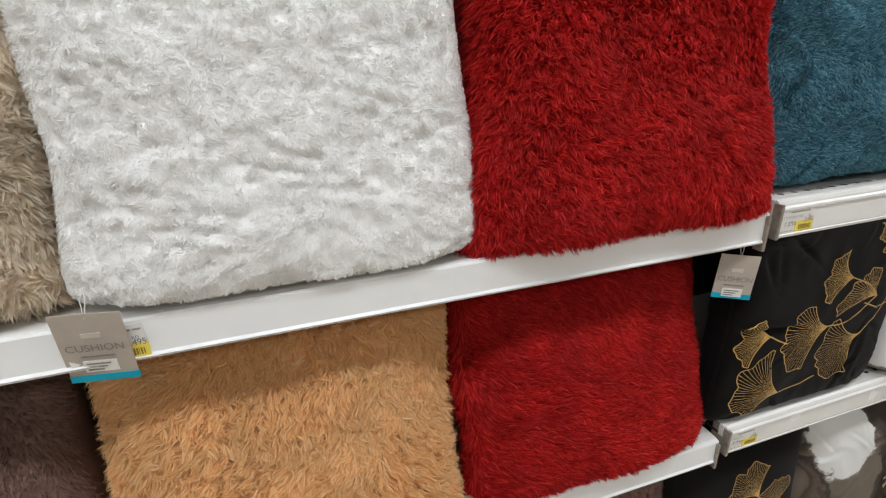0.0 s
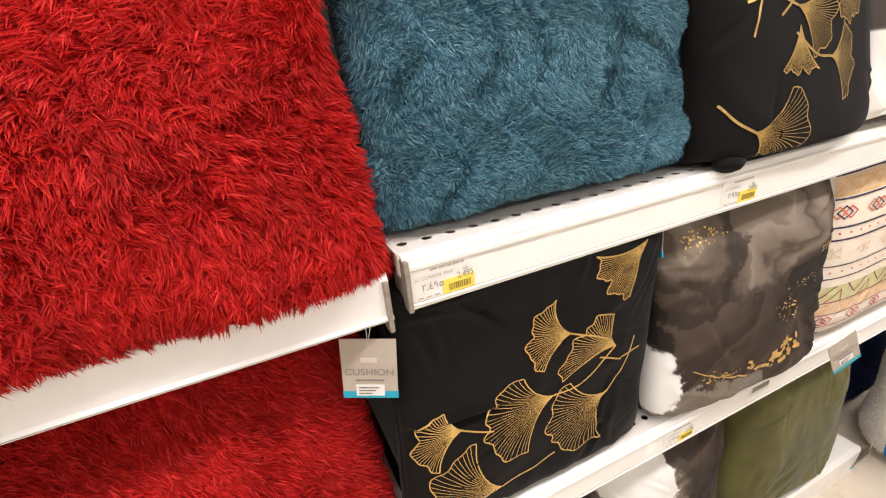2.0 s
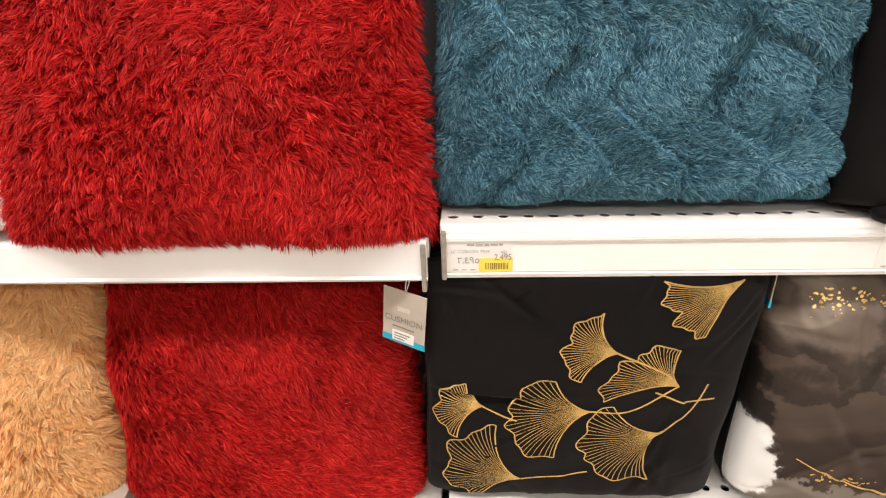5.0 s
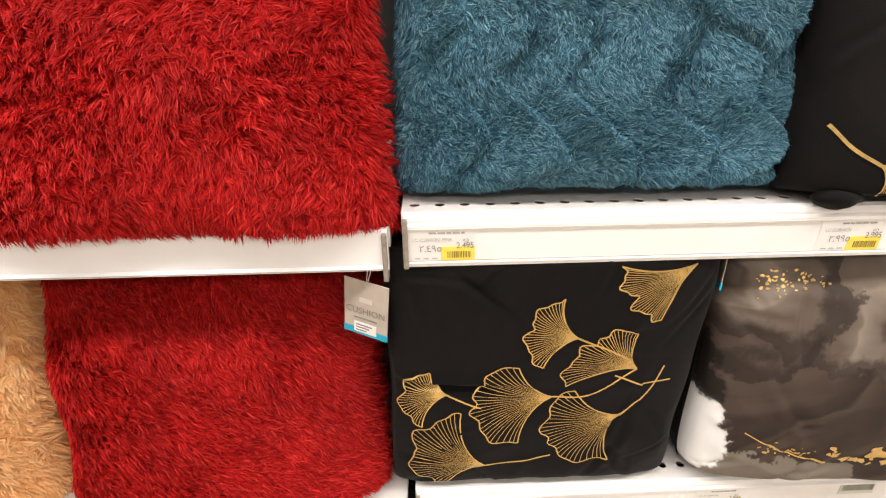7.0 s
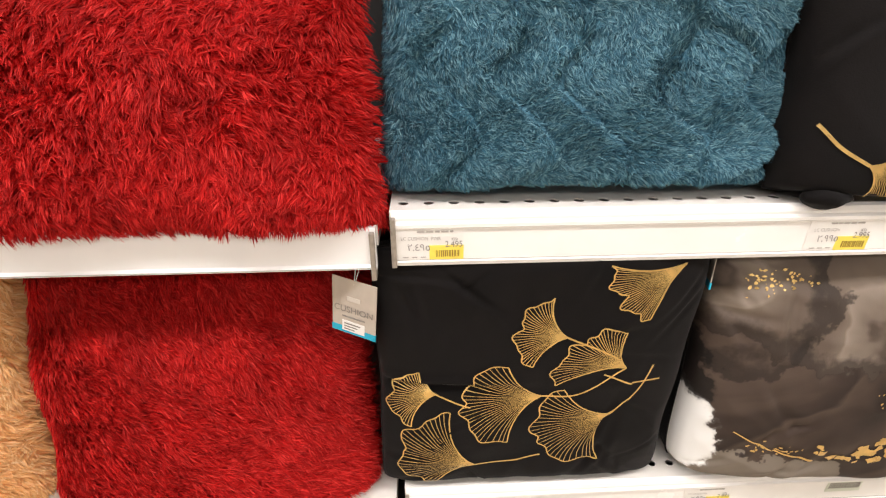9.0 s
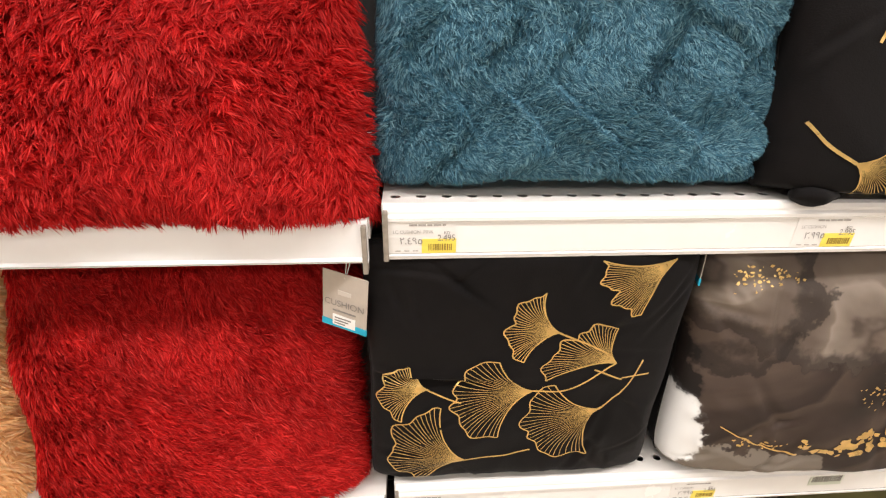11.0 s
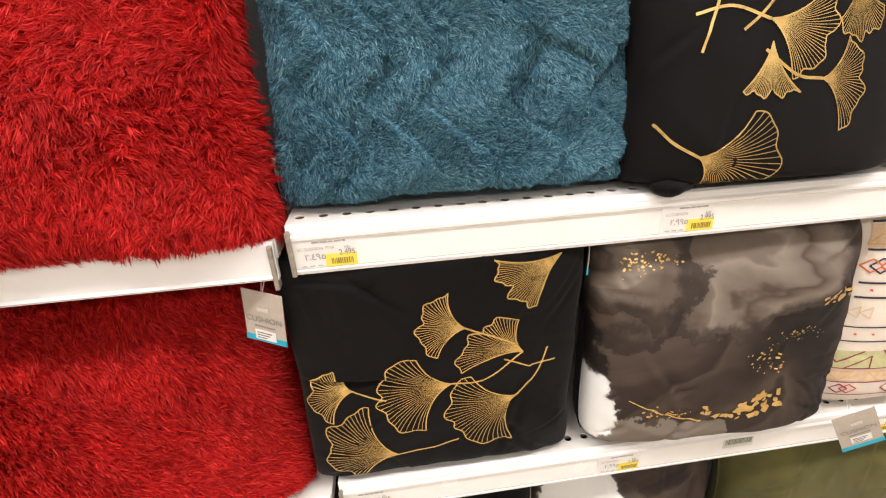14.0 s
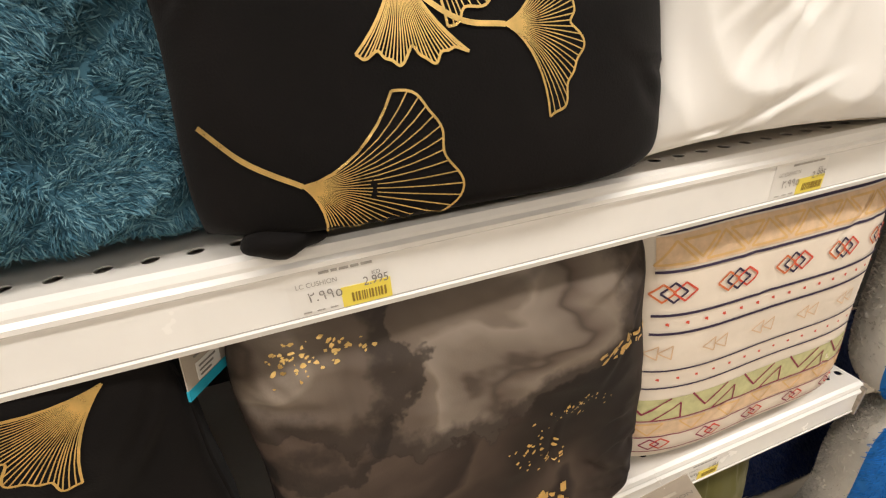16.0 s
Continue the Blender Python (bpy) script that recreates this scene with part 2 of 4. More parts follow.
def part(name, bm, material, parent, label="", soft=False):
    me = bpy.data.meshes.new(name)
    bm.to_mesh(me)
    bm.free()
    if material:
        me.materials.append(material)
    if soft:
        smooth(me)
    ob = new(name, me)
    ob.parent = parent
    if label:
        tagged(ob, label)
    return ob


def raw(name, verts, faces, material, parent=None, soft=False):
    me = bpy.data.meshes.new(name)
    me.from_pydata(verts, [], faces)
    me.materials.append(material)
    if soft:
        smooth(me)
    ob = new(name, me)
    ob.parent = parent
    return ob


def thing(name, m, label, category, group="", kind=""):
    ob = new(name)
    ob.matrix_world = m
    return tagged(ob, label, category, group, kind)


def box(bm, x0, x1, y0, y1, z0, z1, bevel=0.0):
    r = bmesh.ops.create_cube(bm, size=1)
    bmesh.ops.transform(bm, verts=r["verts"], matrix=Matrix.LocRotScale(
        ((x0 + x1) / 2, (y0 + y1) / 2, (z0 + z1) / 2), None, (x1 - x0, y1 - y0, z1 - z0)))
    if bevel:
        es = list({e for v in r["verts"] for e in v.link_edges})
        bmesh.ops.bevel(bm, geom=es, offset=bevel, segments=2, affect="EDGES", profile=0.5)
    return bm


def extrude_x(bm, profile, x0, x1):
    """A closed profile of (y, z) drawn out along x."""
    a = [bm.verts.new((x0, y, z)) for y, z in profile]
    b = [bm.verts.new((x1, y, z)) for y, z in profile]
    n = len(profile)
    for i in range(n):
        bm.faces.new((a[i], a[(i + 1) % n], b[(i + 1) % n], b[i]))
    bm.faces.new(a[::-1])
    bm.faces.new(b)
    bmesh.ops.recalc_face_normals(bm, faces=bm.faces[:])
    return bm


def text_part(name, body, size, m, material, parent, align="LEFT", squeeze=1.0):
    cu = bpy.data.curves.new(name, "FONT")
    cu.body, cu.size, cu.align_x = body, size, align
    cu.space_character = 1.0
    tmp = new(name, cu)
    dg = bpy.context.evaluated_depsgraph_get()
    me = bpy.data.meshes.new_from_object(tmp.evaluated_get(dg))
    bpy.data.objects.remove(tmp)
    bpy.data.curves.remove(cu)
    me.materials.clear()
    me.materials.append(material)
    ob = new(name, me)
    ob.parent = parent
    ob.matrix_local = m @ Matrix.Diagonal((squeeze, 1, 1, 1))
    return ob


# ---- setting ----
BAY = 1.334
floor = raw("floor", [(-6, -5, -0.006), (6, -5, -0.006), (6, 3, -0.006), (-6, 3, -0.006)], [(0, 1, 2, 3)], GROUT)
tagged(floor, "beige square ceramic floor tiles with dark grout", "floor", kind="structure")


def wall(name, x0, x1, y0, y1, z0, z1, material, label):
    bm = box(bmesh.new(), x0, x1, y0, y1, z0, z1)
    return tagged(part(name, bm, material, None), label, name.split("_")[0], kind="structure")


wall("wall_north", -6, 6, 3.0, 3.1, -0.02, CEIL, WALLM, "plain off-white painted store wall")
wall("wall_south", -6, 6, -5.1, -5.0, -0.02, CEIL, WALLM, "plain off-white painted store wall")
wall("wall_west", -6.1, -6, -5, 3, -0.02, CEIL, WALLM, "plain off-white painted store wall")
wall("wall_east", 6, 6.1, -5, 3, -0.02, CEIL, WALLM, "plain off-white painted store wall")
wall("ceiling", -6, 6, -5, 3, CEIL, CEIL + 0.1, CEILM, "white store ceiling")


def luminaire(x, y):
    t = thing("ceiling_light", pose(x, y, CEIL), "long white ceiling luminaire, switched on", "ceiling light", "aisle luminaires")
    bm = box(bmesh.new(), -0.78, 0.78, -0.17, 0.17, -0.07, 0.0, 0.008)
    part("frame", bm, STEEL, t)
    bm = box(bmesh.new(), -0.75, 0.75, -0.14, 0.14, -0.078, -0.071)
    part("diffuser", bm, LIT, t)
    return t


for lx, ly in LAMPS:
    luminaire(lx, ly)


# ---- shelving ----
def deck(bm, x0, x1, ztop, holes):
    """A sheet shelf 0.46 deep, with a row of round perforations behind its front edge."""
    y0, yh, y1, t = 0.004, 0.046, 0.46, 0.0012
    if not holes:
        box(bm, x0, x1, y0, y1, ztop - 0.025, ztop)
        return
    box(bm, x0, x1, yh, y1, ztop - 0.025, ztop)
    box(bm, x0, x1, y0, 0.014, ztop - 0.025, ztop)
    n = int((x1 - x0) / 0.0295)
    step = (x1 - x0) / n
    ya, yb = 0.014, yh
    for i in range(n):
        cx, cy = x0 + (i + 0.5) * step, (ya + yb) / 2
        sq, ci, lo = [], [], []
        for k in range(16):
            a = 2 * math.pi * k / 16
            c, s = math.cos(a), math.sin(a)
            q = 1 / max(abs(c), abs(s))
            sq.append(bm.verts.new((cx + c * q * step / 2, cy + s * q * (yb - ya) / 2, ztop)))
            ci.append(bm.verts.new((cx + c * 0.0062, cy + s * 0.0058, ztop)))
            lo.append(bm.verts.new((cx + c * 0.0062, cy + s * 0.0058, ztop - 0.0013)))
        for k in range(16):
            j = (k + 1) % 16
            bm.faces.new((sq[k], sq[j], ci[j], ci[k]))
            bm.faces.new((ci[k], ci[j], lo[j], lo[k]))


def shelf(x0, x1, ztop, style, label):
    t = thing("shelf", pose(0, 0, 0), label, "shelf", "gondola shelves")
    bm = bmesh.new()
    deck(bm, x0, x1, ztop, style == "rail")
    part("deck", bm, STEEL, t)
    if style == "rail":
        # added plate, coloured near black to give the holes their shade
        part("hole_shade_plate", box(bmesh.new(), x0, x1, 0.0141, 0.0459, ztop - 0.025, ztop - 0.020), SHADE_DARK, t)
    bm = bmesh.new()
    z = ztop
    if style == "rail":
        prof = [(0.003, z - 0.063), (-0.006, z - 0.063), (-0.0075, z - 0.058), (-0.0055, z - 0.056), (-0.0045, z - 0.018),
                (-0.0075, z - 0.016), (-0.0075, z - 0.012), (-0.004, z - 0.009), (-0.004, z - 0.006), (-0.002, z - 0.001), (0.0035, z + 0.0015)]
        extrude_x(bm, prof, x0 + 0.002, x1 - 0.002)
        part("price_rail", bm, RAIL_R, t, "ivory ridged plastic price rail")
        # thin strip standing in for the shade in the lip's crease
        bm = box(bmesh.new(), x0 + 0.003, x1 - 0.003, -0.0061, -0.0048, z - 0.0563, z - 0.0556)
        part("groove_shade_line", bm, GROOVE_SHADE, t)
    else:
        prof = [(0.003, z - 0.050), (-0.008, z - 0.050), (-0.009, z - 0.047), (-0.006, z - 0.044), (-0.005, z - 0.003), (-0.003, z + 0.0), (0.0035, z + 0.0005)]
        extrude_x(bm, prof, x0 + 0.002, x1 - 0.002)
        part("price_rail", bm, RAIL_L, t, "glossy plain white plastic price rail")
        # the same painted shade line, laid on the plain rail's lip
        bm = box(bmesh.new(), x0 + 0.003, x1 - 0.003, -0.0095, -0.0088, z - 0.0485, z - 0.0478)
        part("groove_shade_line", bm, GROOVE_SHADE, t)
    for xe in (x0 + 0.001, x1 - 0.009):
        bm = box(bmesh.new(), xe, xe + 0.006, -0.011, 0.03, z - 0.064, z - 0.004, 0.0015)
        part("end_cap", bm, GREYCAP, t, "scuffed grey plastic rail end")
    return t


U_R, U_L, M_R, M_L, B_Z = 1.103, 1.087, 0.645, 0.622, 0.10
shelf(-0.004, BAY - 0.004, U_R, "rail", "white perforated steel shelf with ivory price rail")
shelf(-BAY - 0.018, -0.018, U_L, "plain", "white steel shelf with plain glossy front")
shelf(BAY, 2 * BAY, U_R - 0.012, "rail", "white perforated steel shelf with ivory price rail")
shelf(-0.004, BAY, M_R, "rail", "white perforated steel shelf with ivory price rail")
shelf(-BAY - 0.018, -0.018, M_L, "plain", "white steel shelf with plain glossy front")
shelf(-2 * BAY - 0.02, -BAY - 0.022, U_L, "plain", "white steel shelf with plain glossy front")
shelf(-2 * BAY - 0.02, -BAY - 0.022, M_L, "plain", "white steel shelf with plain glossy front")


def base_unit(x0, x1):
    t = thing("base_shelf", pose(0, 0, 0), "white steel base shelf standing on the floor", "base shelf", "gondola base shelves")
    bm = box(bmesh.new(), x0, x1, 0.012, 0.46, B_Z - 0.02, B_Z, 0.002)
    part("deck", bm, STEEL, t)
    bm = extrude_x(bmesh.new(), [(0.012, 0.0), (0.004, 0.0), (0.0, B_Z - 0.012), (0.004, B_Z + 0.001), (0.013, B_Z + 0.001)], x0, x1)
    part("kick_plate", bm, RAIL_R, t)


base_unit(-0.004, BAY)
base_unit(-BAY - 0.018, -0.008)
base_unit(-2 * BAY - 0.02, -BAY - 0.022)


def back_panel(x0, x1):
    t = thing("gondola", pose(0, 0, 0), "back panel and uprights of the gondola, coloured near black for shade", "shelving", "gondola frames")
    # shade of the gaps between cushions is put into the panel's colour
    part("panel", box(bmesh.new(), x0, x1, 0.462, 0.48, 0.0, 1.75), SHADE_DARK, t)
    part("upright", box(bmesh.new(), x0 - 0.001, x0 + 0.03, 0.43, 0.461, 0.0, 1.75), SHADE_DARK, t)


for k in (-2, -1, 0, 1):
    back_panel(k * BAY - 0.01, (k + 1) * BAY - 0.012)


# ---- cushions ----
class Waves:
    """A smooth random field, a sum of plane waves."""

    def __init__(self, seed, f0, f1, n=10):
        r = np.random.RandomState(seed)
        f = f0 * (f1 / f0) ** r.rand(n)
        a = r.rand(n) * 2 * np.pi
        self.kx, self.ky, self.ph = f * np.cos(a), f * np.sin(a), r.rand(n) * 2 * np.pi
        self.am = (f0 / f) ** 0.7 / math.sqrt(n / 2)

    def __call__(self, u, v):
        u, v = np.asarray(u, float)[..., None], np.asarray(v, float)[..., None]
        return (self.am * np.sin(u * self.kx + v * self.ky + self.ph)).sum(-1)


class Form:
    """A stuffed square: front and back bulge from one seam; local origin at the bottom middle, front to -y."""

    def __init__(self, w, h, front, back, pin=0.05, wrinkle=0.003, seed=1, freq=(4, 14), power=0.55, fold=0.0, sag=0.0, corner=0.05, creases=0, crease=0.004, sculpt=None, dip=0.0, slump=13.0):
        self.sculpt, self.dip, self.slump = sculpt, dip, slump
        self.w, self.h, self.front, self.back, self.pin, self.power, self.sag = w, h, front, back, pin, power, sag
        self.wr, self.fold = wrinkle, fold
        self.f1, self.f2 = Waves(seed, *freq), Waves(seed + 50, freq[0] * 2, freq[1] * 2)
        self.rim = Waves(seed + 70, 3, 12)
        self.corner = corner
        g = np.random.RandomState(seed + 90)
        self.cr = []
        for k in range(creases):
            # most folds run in from the corners
            cu, cv = g.choice((-1, 1)) * g.uniform(0.25, 0.95), g.choice((-1, 1)) * g.uniform(0.2, 0.95)
            a = math.atan2(cv, cu) + g.normal(0, 0.55)
            self.cr.append((cu, cv, math.cos(a), math.sin(a), g.uniform(0.10, 0.40), g.uniform(0.014, 0.045), g.uniform(0.3, 1.0) * crease, g.uniform(-0.5, 0.5)))

    def at(self, u, v, side=-1):
        u, v = np.asarray(u, float), np.asarray(v, float)
        x = self.w / 2 * u * (1 - self.pin * (1 - v * v) * np.abs(u) ** 3)
        z = self.h / 2 * (1 + v * (1 - self.pin * (1 - u * u) * np.abs(v) ** 3))
        rc = 1 - self.corner * (np.abs(u) * np.abs(v)) ** 5
        x = x * rc + 0.006 * self.rim(v * 0.8 + 3, u * 0.2) * np.abs(u) ** 4
        z = (z - self.h / 2) * rc + self.h / 2 + np.where(v > 0, 0.006, 0.0015) * self.rim(u * 0.8, v * 0.2) * np.abs(v) ** 4
        # slumped: the lower half keeps its fullness down to the shelf
        e = np.clip((1 - np.abs(u) ** 3.2) * (1 - np.abs(v) ** np.where(v < 0, self.slump, 3.2)), 0, 1)
        d = e ** self.power
        d = d * (1 + self.sag * (-v) * 0.5)
        k = np.minimum(1, e * 3)
        z = z - self.dip * np.minimum(1, e * 2) * np.clip(-v, 0, 1) ** 2
        rel = self.wr * k * (self.f1(u, v) - self.fold * np.abs(self.f2(u, v)))
        for cu, cv, c, q, ln, wd, am, bend in self.cr:
            p, o = (u - cu) * c + (v - cv) * q, -(u - cu) * q + (v - cv) * c
            o = o + bend * p * p
            g = np.exp(-(p / ln) ** 2 * 2)
            rel = rel + am * k * g * (0.7 * np.exp(-((o - wd) / wd) ** 2) - np.exp(-(o / wd) ** 2))
        if self.sculpt:
            rel = rel + k * self.sculpt(u, v)[0]
        y = side * ((self.front if side < 0 else self.back) * d + rel)
        return np.stack([x, y, z], -1)

    def normal(self, u, v, side=-1):
        h = 0.01
        a = self.at(u + h, v, side) - self.at(u - h, v, side)
        b = self.at(u, v + h, side) - self.at(u, v - h, side)
        n = np.cross(a, b)
        n /= np.linalg.norm(n, axis=-1, keepdims=True) + 1e-9
        return n * np.where(n[..., 1:2] * side < 0, -1, 1)

    def uv(self, x, z):
        return np.clip(np.asarray(x, float) / (self.w / 2), -0.99, 0.99), np.clip(np.asarray(z, float) / (self.h / 2) - 1, -0.99, 0.99)

    def on(self, x, z, off=0.0012):
        u, v = self.uv(x, z)
        return self.at(u, v) + self.normal(u, v) * off


def cover(name, form, side, material, parent, n=60):
    g = np.sin(np.linspace(-1, 1, n) * np.pi / 2)
    uu, vv = np.meshgrid(g, g, indexing="ij")
    p = form.at(uu, vv, side).reshape(-1, 3)
    f = []
    for i in range(n - 1):
        for j in range(n - 1):
            q = (i * n + j, (i + 1) * n + j, (i + 1) * n + j + 1, i * n + j + 1)
            f.append(q if side < 0 else q[::-1])
    return raw(name, p.tolist(), f, material, parent, soft=True)


def piping(form, material, parent, r=0.0025):
    """A sewn seam all round."""
    n, k = 40, 6
    s = np.linspace(-1, 1, n)
    ring = np.concatenate([np.stack([s, -np.ones(n)], 1)[:-1], np.stack([np.ones(n), s], 1)[:-1],
                           np.stack([-s, np.ones(n)], 1)[:-1], np.stack([-np.ones(n), -s], 1)[:-1]])
    p = form.at(ring[:, 0], ring[:, 1])
    mid = np.array([0, 0, form.h / 2])
    v, f, m = [], [], len(p)
    for i in range(m):
        o = p[i] - mid
        o /= np.linalg.norm(o)
        for a in range(k):
            c = 2 * math.pi * a / k
            v.append((p[i] + r * (math.cos(c) * o + math.sin(c) * np.array([0, 1, 0]))).tolist())
    for i in range(m):
        for a in range(k):
            j, b = (i + 1) % m, (a + 1) % k
            f.append((i * k + a, i * k + b, j * k + b, j * k + a))
    return raw("seam", v, f, material, parent, soft=True)


def fur(name, form, material, parent, count, length, width, clump, angle, swirl=0.6, lift=0.35, seed=1, side=-1, pull=0.6, droop=0.25, curl=0.25, edge=1.0, patch=1.0, mess=0.35, rise=0.0):
    """Strands that lie along a flowing direction, gathered into locks."""
    r = np.random.RandomState(seed)
    u, v = r.uniform(-edge, edge, count), r.uniform(-edge, edge, count)
    w1, w2, w3 = Waves(seed + 7, 2 * patch, 9 * patch), Waves(seed + 9, 6 * patch, 22 * patch), Waves(seed + 21, 3 * patch, 14 * patch)
    ju, jv = u + 0.012 * r.randn(count), v + 0.012 * r.randn(count)
    ci, cj = np.floor((ju + 1.1) * clump).astype(int), np.floor((jv + 1.1) * clump).astype(int)
    size = int(2.4 * clump) + 2
    hu, hv = r.rand(size, size), r.rand(size, size)
    ha, hl = r.randn(size, size), r.rand(size, size)
    ci, cj = np.clip(ci, 0, size - 1), np.clip(cj, 0, size - 1)
    cu = np.clip((ci + hu[ci, cj]) / clump - 1.1, -1, 1)
    cv = np.clip((cj + hv[ci, cj]) / clump - 1.1, -1, 1)
    p, n = form.at(u, v, side), form.normal(u * 0.985, v * 0.985, side)
    pc = form.at(cu, cv, side)
    ang = np.radians(angle) + swirl * (w1(cu, cv) + 0.45 * w2(cu, cv)) + mess * ha[ci, cj] + 0.22 * r.randn(count)
    if form.sculpt:
        ang = ang + form.sculpt(cu, cv)[1]
    flow = np.stack([np.cos(ang), np.zeros(count), np.sin(ang)], -1)
    # along the outline the pile fans outwards
    rim = np.clip((np.maximum(np.abs(u), np.abs(v)) - 0.86) / 0.14, 0, 1)[:, None]
    out = np.stack([u * np.abs(u) ** 6, np.zeros(count), v * np.abs(v) ** 6], -1)
    flow = flow * (1 - 0.6 * rim) + out * rim
    flow -= n * (flow * n).sum(-1, keepdims=True)
    flow /= np.linalg.norm(flow, axis=-1, keepdims=True) + 1e-9
    up = lift * (1 + 0.45 * w3(u, v)[:, None]) + (rise * np.clip(1.5 * v + 0.7 + 0.5 * w1(u, v), 0, 1))[:, None]
    d = flow + n * np.clip(up, 0.08, 1.5)
    d /= np.linalg.norm(d, axis=-1, keepdims=True)
    ln = (length * (0.65 + 0.35 * r.rand(count) + 0.35 * (hl[ci, cj] - 0.5)))[:, None]
    d2 = d + np.array([0, 0, -droop]) + curl * r.randn(count, 3) * 0.5
    mid = p + d * ln * 0.5
    tip = mid + d2 / np.linalg.norm(d2, axis=-1, keepdims=True) * ln * 0.5
    goal = pc + d * ln
    tip = tip * (1 - pull) + (goal + 0.25 * (tip - goal)) * pull
    mid = mid * (1 - pull * 0.35) + (pc + d * ln * 0.5) * pull * 0.35 + n * ln * 0.06
    across = np.cross(d, n) + 0.5 * r.randn(count, 3)
    across /= np.linalg.norm(across, axis=-1, keepdims=True) + 1e-9
    wd = (width * (0.6 + 0.8 * r.rand(count)))[:, None]
    base = p - n * 0.001
    co = np.stack([base - across * wd * 0.5, base + across * wd * 0.5, mid + across * wd * 0.45, mid - across * wd * 0.45, tip], 1).reshape(-1, 3)
    k = np.arange(count)[:, None] * 5
    loops = np.concatenate([k + np.array([[0, 1, 2, 3]]), k + np.array([[3, 2, 4]])], 1).reshape(-1)
    starts = (np.arange(count)[:, None] * 7 + np.array([[0, 4]])).reshape(-1)
    me = bpy.data.meshes.new(name)
    me.vertices.add(len(co))
    me.vertices.foreach_set("co", co.astype(np.float32).ravel())
    me.loops.add(len(loops))
    me.loops.foreach_set("vertex_index", loops.astype(np.int32))
    me.polygons.add(len(starts))
    me.polygons.foreach_set("loop_start", starts.astype(np.int32))
    me.update(calc_edges=True)
    me.validate()
    smooth(me)
    me.materials.append(material)
    ob = new(name, me)
    ob.parent = parent
    return tagged(ob, kind="stuff")


def cushion(x, y, z, form, front, back, label, lean=0.0, yaw=0.0, tilt=0.0, group="cushions on the shelves", seam=None):
    t = thing("cushion", pose(x, y, z, -lean, tilt, yaw), label, "cushion", group)
    cover("front_cover", form, -1, front, t, 130 if form.cr else 60)
    cover("back_cover", form, 1, back, t, 24)
    if seam:
        piping(form, seam, t)
    return t


# prints: ribbons and patches that follow the cloth
class Ink:
    def __init__(self, form, off=0.0012):
        self.form, self.v, self.f, self.off = form, [], [], off

    def ribbon(self, pts, width, closed=False, taper=False):
        p = np.asarray(pts, float)
        if closed:
            p = np.concatenate([p, p[:1]])
        t = np.gradient(p, axis=0)
        t /= np.linalg.norm(t, axis=1, keepdims=True) + 1e-9
        nrm = np.stack([-t[:, 1], t[:, 0]], 1)
        w = np.full(len(p), width / 2)[:, None]
        if taper:
            w = w * np.linspace(0.45, 1.0, len(p))[:, None]
        a, b = p + nrm * w, p - nrm * w
        i0, n = len(self.v), len(p)
        for q in (a, b):
            self.v += self.form.on(q[:, 0], q[:, 1], self.off).tolist()
        self.f += [(i0 + i, i0 + i + 1, i0 + n + i + 1, i0 + n + i) for i in range(n - 1)]

    def blob(self, x, z, r, seed=0, n=9, stretch=1.0, turn=0.0):
        g = random.Random(seed)
        i0 = len(self.v)
        c, s = math.cos(turn), math.sin(turn)
        pts = [(x, z)]
        for k in range(n):
            a = 2 * math.pi * k / n
            q = r * g.uniform(0.55, 1.25)
            px, pz = q * math.cos(a) * stretch, q * math.sin(a)
            pts.append((x + c * px - s * pz, z + s * px + c * pz))
        p = np.array(pts)
        self.v += self.form.on(p[:, 0], p[:, 1], self.off).tolist()
        self.f += [(i0, i0 + 1 + k, i0 + 1 + (k + 1) % n) for k in range(n)]

    def band(self, fz0, fz1, x0, x1, n=40):
        x = np.linspace(x0, x1, n)
        for k in range(4):
            za, zb = fz0(x) + (fz1(x) - fz0(x)) * k / 4, fz0(x) + (fz1(x) - fz0(x)) * (k + 1) / 4
            i0 = len(self.v)
            self.v += self.form.on(x, za, self.off).tolist() + self.form.on(x, zb, self.off).tolist()
            self.f += [(i0 + i, i0 + i + 1, i0 + n + i + 1, i0 + n + i) for i in range(n - 1)]

    def done(self, name, material, parent, label=""):
        ob = raw(name, self.v, self.f, material, parent)
        return tagged(ob, label) if label else ob


def line(*pts, n=8):
    """A smooth path through a few points."""
    p = np.array(pts, float)
    if len(p) == 2:
        return p[0] + (p[1] - p[0]) * np.linspace(0, 1, n)[:, None]
    out = []
    q = np.concatenate([2 * p[:1] - p[1:2], p, 2 * p[-1:] - p[-2:-1]])
    for i in range(1, len(q) - 2):
        for t in np.linspace(0, 1, n, endpoint=False):
            a, b, c, d = q[i - 1:i + 3]
            out.append(0.5 * (2 * b + (c - a) * t + (2 * a - 5 * b + 4 * c - d) * t * t + (3 * b - a - 3 * c + d) * t ** 3))
    out.append(p[-1])
    return np.array(out)


